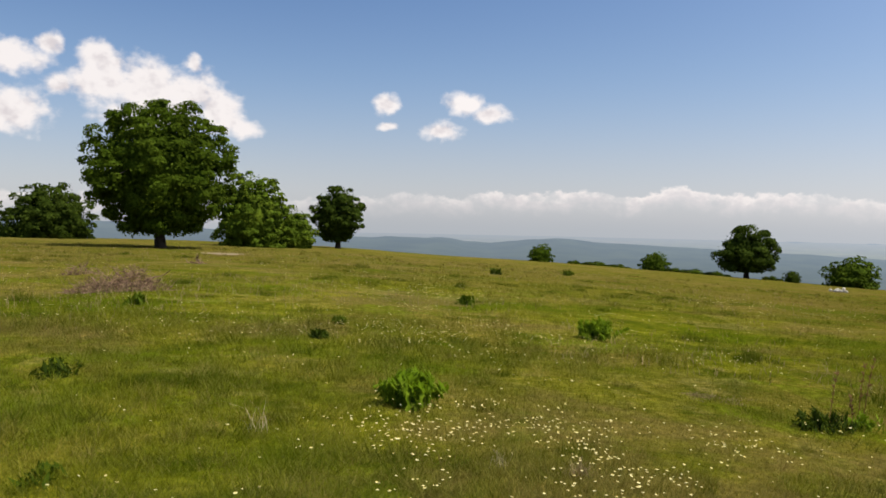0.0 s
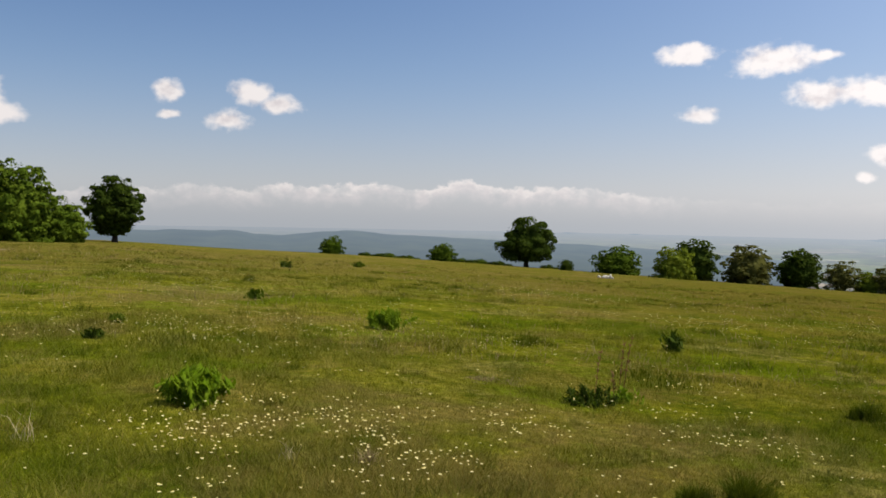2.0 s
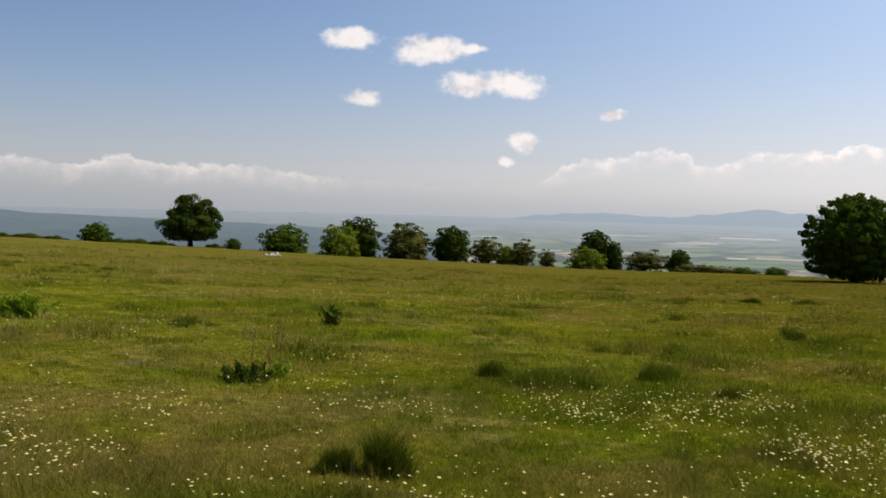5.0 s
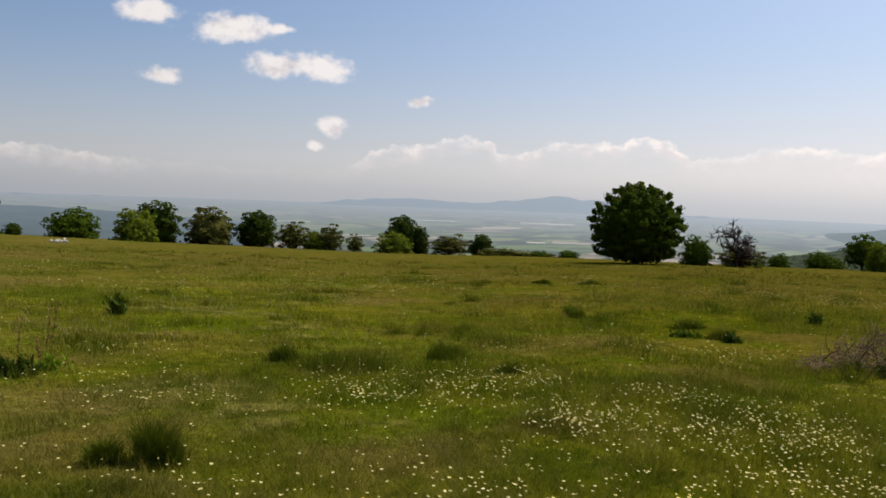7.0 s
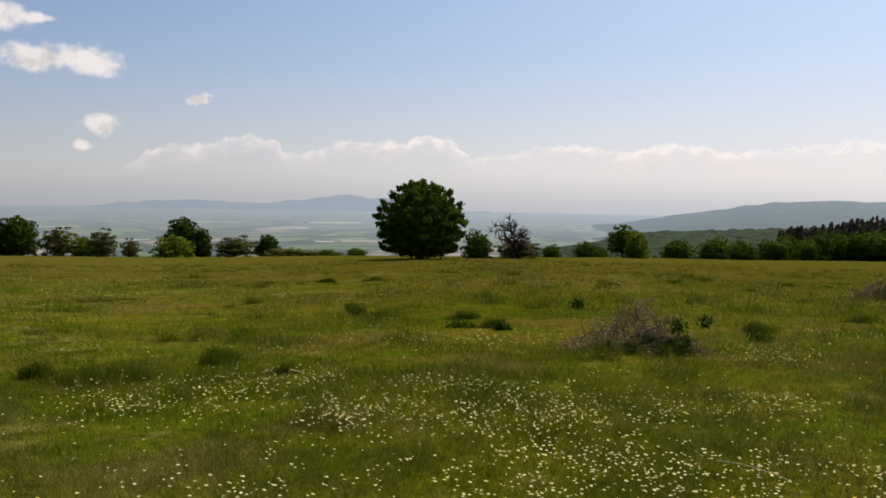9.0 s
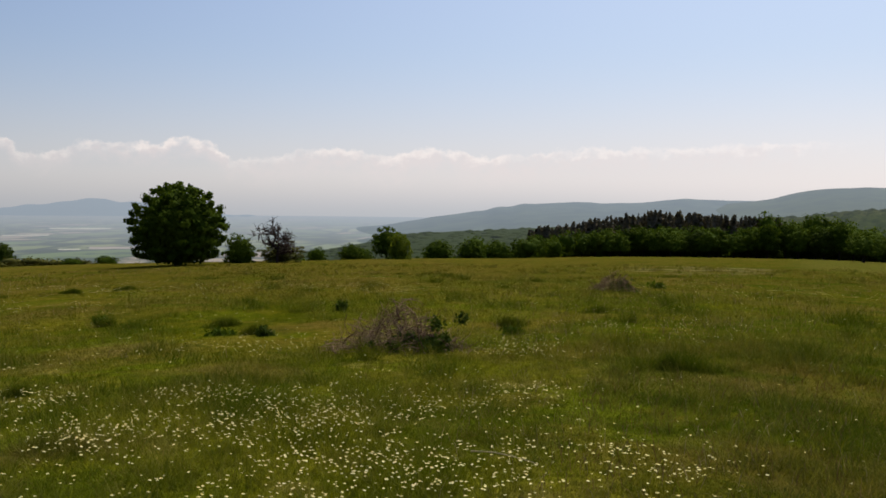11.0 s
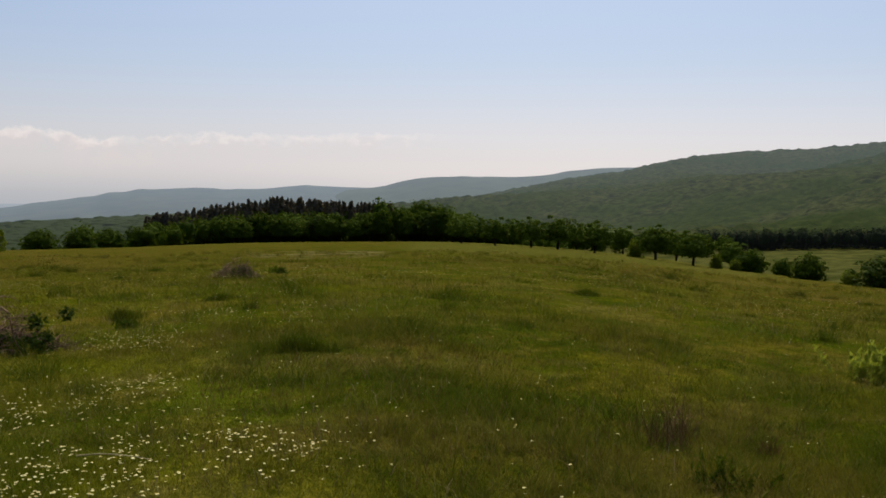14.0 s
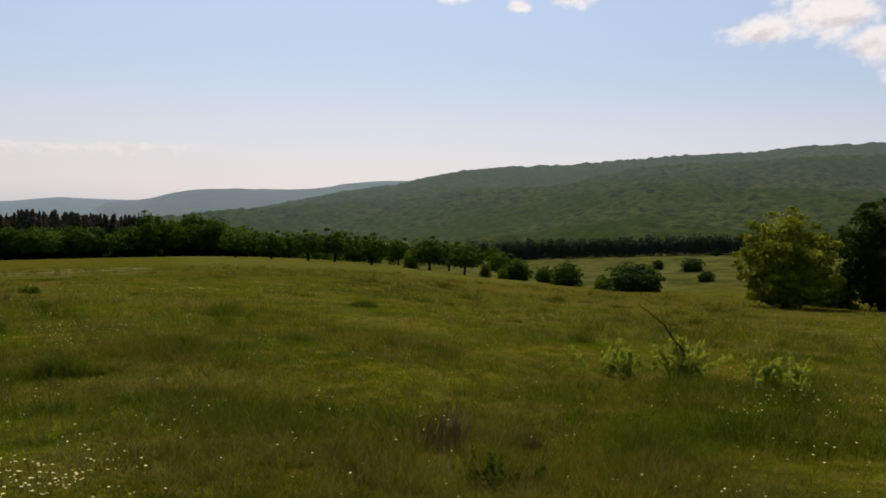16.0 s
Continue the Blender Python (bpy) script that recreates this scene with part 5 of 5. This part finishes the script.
def scatter(rng, n, r0, r1, power=-1.5, a0=VIEW_A, a1=VIEW_B):
    u, q = rng.random(n), power + 1
    r = (r0 ** q + u * (r1 ** q - r0 ** q)) ** (1 / q)
    return polar(rng.uniform(a0, a1, n), r)


def blades(rng, x, y, height, width, lean, segs):
    """Bent blades of grass."""
    n = len(x)
    z = rough_z(x, y) - 0.01
    a, b = rng.random(n) * 2 * np.pi, rng.random(n) * 2 * np.pi
    side = np.stack([np.cos(a), np.sin(a), np.zeros(n)], 1) * (width / 2)[:, None]
    bend = np.stack([np.cos(b), np.sin(b), np.zeros(n)], 1) * (lean * height)[:, None]
    base = np.stack([x, y, z], 1)
    up = np.zeros((n, 3))
    up[:, 2] = height
    tip = base + up * np.sqrt(np.clip(1 - lean ** 2 * 0.5, 0.2, 1))[:, None] + bend
    if segs == 1:
        v = np.stack([base - side, base + side, tip], 1)
        k = np.arange(n)[:, None] * 3
        return v.reshape(-1, 3), k + [[0, 1, 2]]
    mid = base + up * 0.55 + bend * 0.3
    v = np.stack([base - side, base + side, mid - side * 0.75, mid + side * 0.75, tip], 1)
    k = np.arange(n)[:, None] * 5
    return v.reshape(-1, 3), np.concatenate([k + [[0, 1, 3]], k + [[0, 3, 2]], k + [[2, 3, 4]]])


def lushness(x, y):
    return 0.55 * value_noise(x, y, 1.6, 21) + 0.3 * value_noise(x, y, 0.5, 22) + 0.35 * value_noise(x, y, 6.0, 23)


def turf(name, n, r0, r1, segs, seed, label, power=-1.5, a0=VIEW_A, a1=VIEW_B):
    rng = np.random.default_rng(seed)
    x, y = scatter(rng, n, r0, r1, power, a0, a1)
    r = np.hypot(x, y)
    lush = np.clip((value_noise(x, y, 0.75, 24) * 0.6 + value_noise(x, y, 2.4, 25) * 0.55 - 0.62) * 3.5, 0, 1)
    h = (0.018 + 0.045 * lushness(x, y) ** 2 + 0.11 * lush ** 1.5) * rng.uniform(0.4, 1.5, n)
    h *= np.interp(r, [14, 40], [1.0, 0.65])
    h *= np.interp(np.degrees(np.arctan2(x, y)), [60, 110], [1.0, 1.3])
    w = 0.0035 + 0.0006 * r
    ob = new(name, mesh_of(name, *blades(rng, x, y, h, w, rng.uniform(0.3, 1.2, n) + (0.5 if segs == 1 else 0.0), segs), M_GRASS, lush=np.repeat(lush, 3 if segs == 1 else 5)))
    return tagged(ob, label, "grass", kind="stuff")


turf("grass", 250000, 4.0, 14.0, 2, 71, "uneven green meadow grass")
turf("grass", 70000, 0.3, 4.4, 1, 74, "uneven green meadow grass underfoot", -0.2, -180.0, 180.0)
turf("grass", 50000, 4.0, 14.0, 1, 75, "uneven green meadow grass behind", -0.8, 160.0, 324.0)
turf("grass", 230000, 13.0, 150.0, 1, 72, "olive and brown meadow grass")


def tuft(az, r, height, width, n, seed, mat, label):
    """A loose tuft of longer grass: a few spiky bunches leaning outwards."""
    rng = np.random.default_rng(seed)
    cx, cy = polar(az, r)
    root = new("grass_tuft")
    root.location = (cx, cy, 0)
    heads, tall, pick = rng.normal(0, width * (0.13 if width < 0.55 else 0.2), (9, 2)), rng.uniform(0.5, 1.1, 9), rng.integers(0, 9, n)
    off = heads[pick] + rng.normal(0, width * 0.08, (n, 2))
    h = height * tall[pick] * rng.uniform(0.3, 1.1, n) * np.exp(-((off / width) ** 2).sum(1) * 3.0)
    v, f = blades(rng, cx + off[:, 0], cy + off[:, 1], h, np.full(n, 0.0035 + 0.0003 * r), rng.uniform(0.1, 1.0, n), 2)
    tagged(part("blade_mass", mesh_of("blade_mass", v - np.array([cx, cy, 0]), f, mat, lush=np.full(len(v), 1.2)), root), kind="stuff")
    return tagged(root, label, "grass tuft", "grass tufts", "thing")


for k, (a, r, h, w) in enumerate(((35.9, 5.6, 0.36, 0.5), (32.4, 5.6, 0.22, 0.32), (46.5, 9.9, 0.36, 1.3), (42.7, 10.4, 0.27, 0.5), (53.9, 11.2, 0.3, 0.7), (59.1, 9.8, 0.18, 0.45), (101.2, 11.7, 0.34, 1.1),
                                  (58.5, 33.5, 0.28, 0.7), (61.8, 33.4, 0.25, 0.7), (61.7, 18.5, 0.22, 0.5))):
    tuft(a, r, h * 1.15, w, 2600 if r < 8 else 1500, 200 + k, M_TUFT if r < 8 or r > 30 else M_GRASS, "thick dark green tuft of long grass")
for k, (a, r, h, w) in enumerate(((71.87, 15.5, 0.3, 0.7), (69.3, 17.4, 0.24, 0.9), (88.8, 17.3, 0.3, 0.9), (94.4, 20.3, 0.2, 0.9), (118.6, 25.9, 0.24, 1.2), (-20.4, 8.7, 0.16, 0.7), (20.7, 15.0, 0.2, 1.2))):
    tuft(a, r, h * 1.15, w, 1100, 260 + k, M_GRASS, "loose dark green tuft of meadow grass")
tuft(126.66, 8.05, 0.70, 0.75, 260, 230, M_STALK, "tall tuft of reddish-brown seeding grass")
tuft(132.5, 8.3, 0.25, 0.3, 120, 231, M_STALK, "small tuft of reddish-brown grass")
tuft(-12.4, 6.7, 0.42, 0.30, 22, 232, M_STRAW, "few pale dry straws standing in the grass")
tuft(4.2, 5.9, 0.36, 0.25, 14, 233, M_STRAW, "few pale dry straws standing in the grass")
tuft(9.9, 5.9, 0.16, 0.30, 200, 234, M_SEED, "low withered brown tuft among daisies")
tuft(18.4, 10.4, 0.12, 0.9, 500, 235, M_SEED, "dry tan patch of withered grass")


def tussocks(n, seed, r0, r1, each, tall, power, label, broad=1.0, dark=(-0.9, 1.3)):
    """Countless small bunches of coarser grass that make the meadow lumpy."""
    rng = np.random.default_rng(seed)
    cx, cy = scatter(rng, n, r0, r1, power)
    keep = value_noise(cx, cy, 2.1, 61) * 0.6 + value_noise(cx, cy, 7.0, 62) * 0.4 > rng.uniform(0.35, 0.65, n)
    cx, cy = cx[keep], cy[keep]
    m = len(cx)
    wide = broad * rng.uniform(0.04, 0.15, m) * np.interp(np.hypot(cx, cy), [5, 40], [0.8, 1.8])
    off = rng.normal(0, 1, (m, each, 2)) * wide[:, None, None]
    x, y = (cx[:, None] + off[..., 0]).ravel(), (cy[:, None] + off[..., 1]).ravel()
    tall = tall * np.interp(np.degrees(np.arctan2(cx, cy)), [55, 98], [1.0, 1.75])
    h = ((0.06 + tall * rng.random(m) ** 1.6)[:, None] * rng.uniform(0.4, 1.15, (m, each))).ravel()
    v, f = blades(rng, x, y, h, 0.0026 + 0.00045 * np.hypot(x, y), rng.uniform(0.3, 1.4, m * each), 1)
    lush = np.repeat(np.repeat(rng.uniform(*dark, m), each), 3)
    return tagged(new("grass_tussocks", mesh_of("grass_tussocks", v, f, M_GRASS, lush=lush)), label, "grass", kind="stuff")


tussocks(9500, 73, 4.5, 16.0, 40, 0.20, -0.9, "small tussocks of coarse dark green grass")
tussocks(24000, 76, 13.0, 75.0, 15, 0.27, -0.75, "small tussocks of taller olive grass farther off")
tussocks(650, 77, 6.5, 48.0, 170, 0.30, -0.5, "broad dark tussocks of rank grass", 1.5, (0.8, 1.5))


def seed_heads(n, seed, r0=12.0, r1=70.0, a0=VIEW_A, a1=VIEW_B, mat=M_SEED):
    """Thin stems with brown seed heads, in drifts."""
    rng = np.random.default_rng(seed)
    x, y = scatter(rng, n, r0, r1, -1.2, a0, a1)
    keep = value_noise(x, y, 5.0, 41) * 0.7 + value_noise(x, y, 1.3, 42) * 0.3 > rng.uniform(0.35, 0.75, n)
    x, y = x[keep], y[keep]
    r = np.hypot(x, y)
    v, f = blades(rng, x, y, rng.uniform(0.09, 0.22, len(x)), 0.0018 + 0.00042 * r, rng.uniform(0.2, 1.0, len(x)), 2)
    return tagged(new("seeding_grass", mesh_of("seeding_grass", v, f, mat)), "drifts of brown seeding grass stems", "grass", kind="stuff")


seed_heads(20000, 81)
seed_heads(2600, 82, 5.5, 16.0, 96.0, 150.0, M_STALK)
seed_heads(2600, 83, 5.0, 24.0, 88.0, 158.0, M_SEED)


# drifts of flowers: bearing, metres away, spread
DRIFTS = ((78.8, 6.9, 0.9), (75.4, 8.1, 0.7), (83.9, 6.2, 0.9), (86.1, 8.1, 0.5), (90.2, 8.6, 0.5), (89.6, 12.6, 0.7), (93.5, 16.0, 0.6), (102.6, 6.2, 0.35), (66.0, 6.8, 0.35), (61.0, 8.6, 0.4), (71.0, 12.9, 0.8),
          (8.7, 6.9, 0.5), (12.1, 5.7, 0.4), (20.6, 7.4, 0.4), (30.2, 8.9, 0.45), (32.6, 10.8, 0.4), (-1.5, 6.5, 0.45), (3.0, 7.5, 0.35), (18.5, 14.0, 0.8), (45.6, 8.4, 0.4), (54.5, 8.2, 0.7), (35.6, 7.7, 0.5))


def daisies(n, seed):
    """White flowers with yellow middles, in drifts."""
    rng = np.random.default_rng(seed)
    x, y = scatter(rng, n, 4.5, 40.0, -1.25)
    az, r = np.degrees(np.arctan2(x, y)), np.hypot(x, y)
    wish = 0.10 * np.clip((value_noise(x, y, 1.1, 50) * 0.5 + value_noise(x, y, 2.6, 51) * 0.5) * value_noise(x, y, 6.0, 52) * 4.2 - 1.05, 0.06, 1)
    wish *= np.interp(az, [-30, -8, 0, 25, 30, 45, 60, 100, 106, 150], [0.06, 0.14, 0.5, 0.5, 0.5, 0.6, 1.0, 1.0, 0.6, 0.5])
    wish *= np.interp(r, [8, 14, 30], [1.0, 6.0, 13.0])
    wish = np.maximum(wish, 0.008 * np.interp(r, [5, 12, 30], [1.0, 3.0, 7.0]) * np.interp(az, [-30, 0, 20], [0.3, 0.5, 1.0]))
    for a, d, s in DRIFTS:
        px, py = polar(a, d)
        wish = np.maximum(wish, (0.30 if a < 50 else 0.56) * np.exp(-((x - px) ** 2 + (y - py) ** 2) / (2 * s * s)))
    wish *= np.clip(value_noise(x, y, 0.6, 53) * 0.8 + value_noise(x, y, 0.22, 54) * 0.8 - 0.4, 0.0, 1.0) * 1.7
    keep = rng.random(n) < wish
    x, y, r = x[keep], y[keep], r[keep]
    m = len(x)
    z = rough_z(x, y) + rng.uniform(0.08, 0.17, m)
    rad = rng.uniform(0.0055, 0.0115, m) * (1 + r / 34)
    nor = rng.normal(0, 0.10, (m, 3)) + [0.08, -0.04, 1.0]
    nor /= np.linalg.norm(nor, axis=1, keepdims=True)
    u = np.cross(nor, [[1.0, 0.2, 0.1]])
    u /= np.linalg.norm(u, axis=1, keepdims=True)
    w = np.cross(nor, u)
    ang = np.arange(7) * 2 * np.pi / 7
    c = np.stack([x, y, z], 1)
    rim = c[:, None] + rad[:, None, None] * (np.cos(ang)[None, :, None] * u[:, None] + np.sin(ang)[None, :, None] * w[:, None])
    v = np.concatenate([c[:, None] - nor[:, None] * 0.003, rim], 1)
    tri = np.array([(0, k + 1, (k + 1) % 7 + 1) for k in range(7)])
    petal = (tri[None] + (np.arange(m) * 8)[:, None, None]).reshape(-1, 3)
    yv = c[:, None] + nor[:, None] * 0.004 + 0.46 * rad[:, None, None] * (np.cos(ang[::2])[None, :, None] * u[:, None] + np.sin(ang[::2])[None, :, None] * w[:, None])
    quad = (np.arange(4)[None] + (np.arange(m) * 4)[:, None]) + m * 8
    verts = np.concatenate([v.reshape(-1, 3), yv.reshape(-1, 3)])
    slots = np.r_[np.zeros(len(petal), int), np.ones(len(quad), int)]
    tagged(new("daisies", mesh_of("daisies", verts, [petal, quad], [M_PETAL, M_YOLK], slots=slots)), "white daisies with yellow middles scattered in the grass", "flowers", kind="stuff")


daisies(150000, 91)
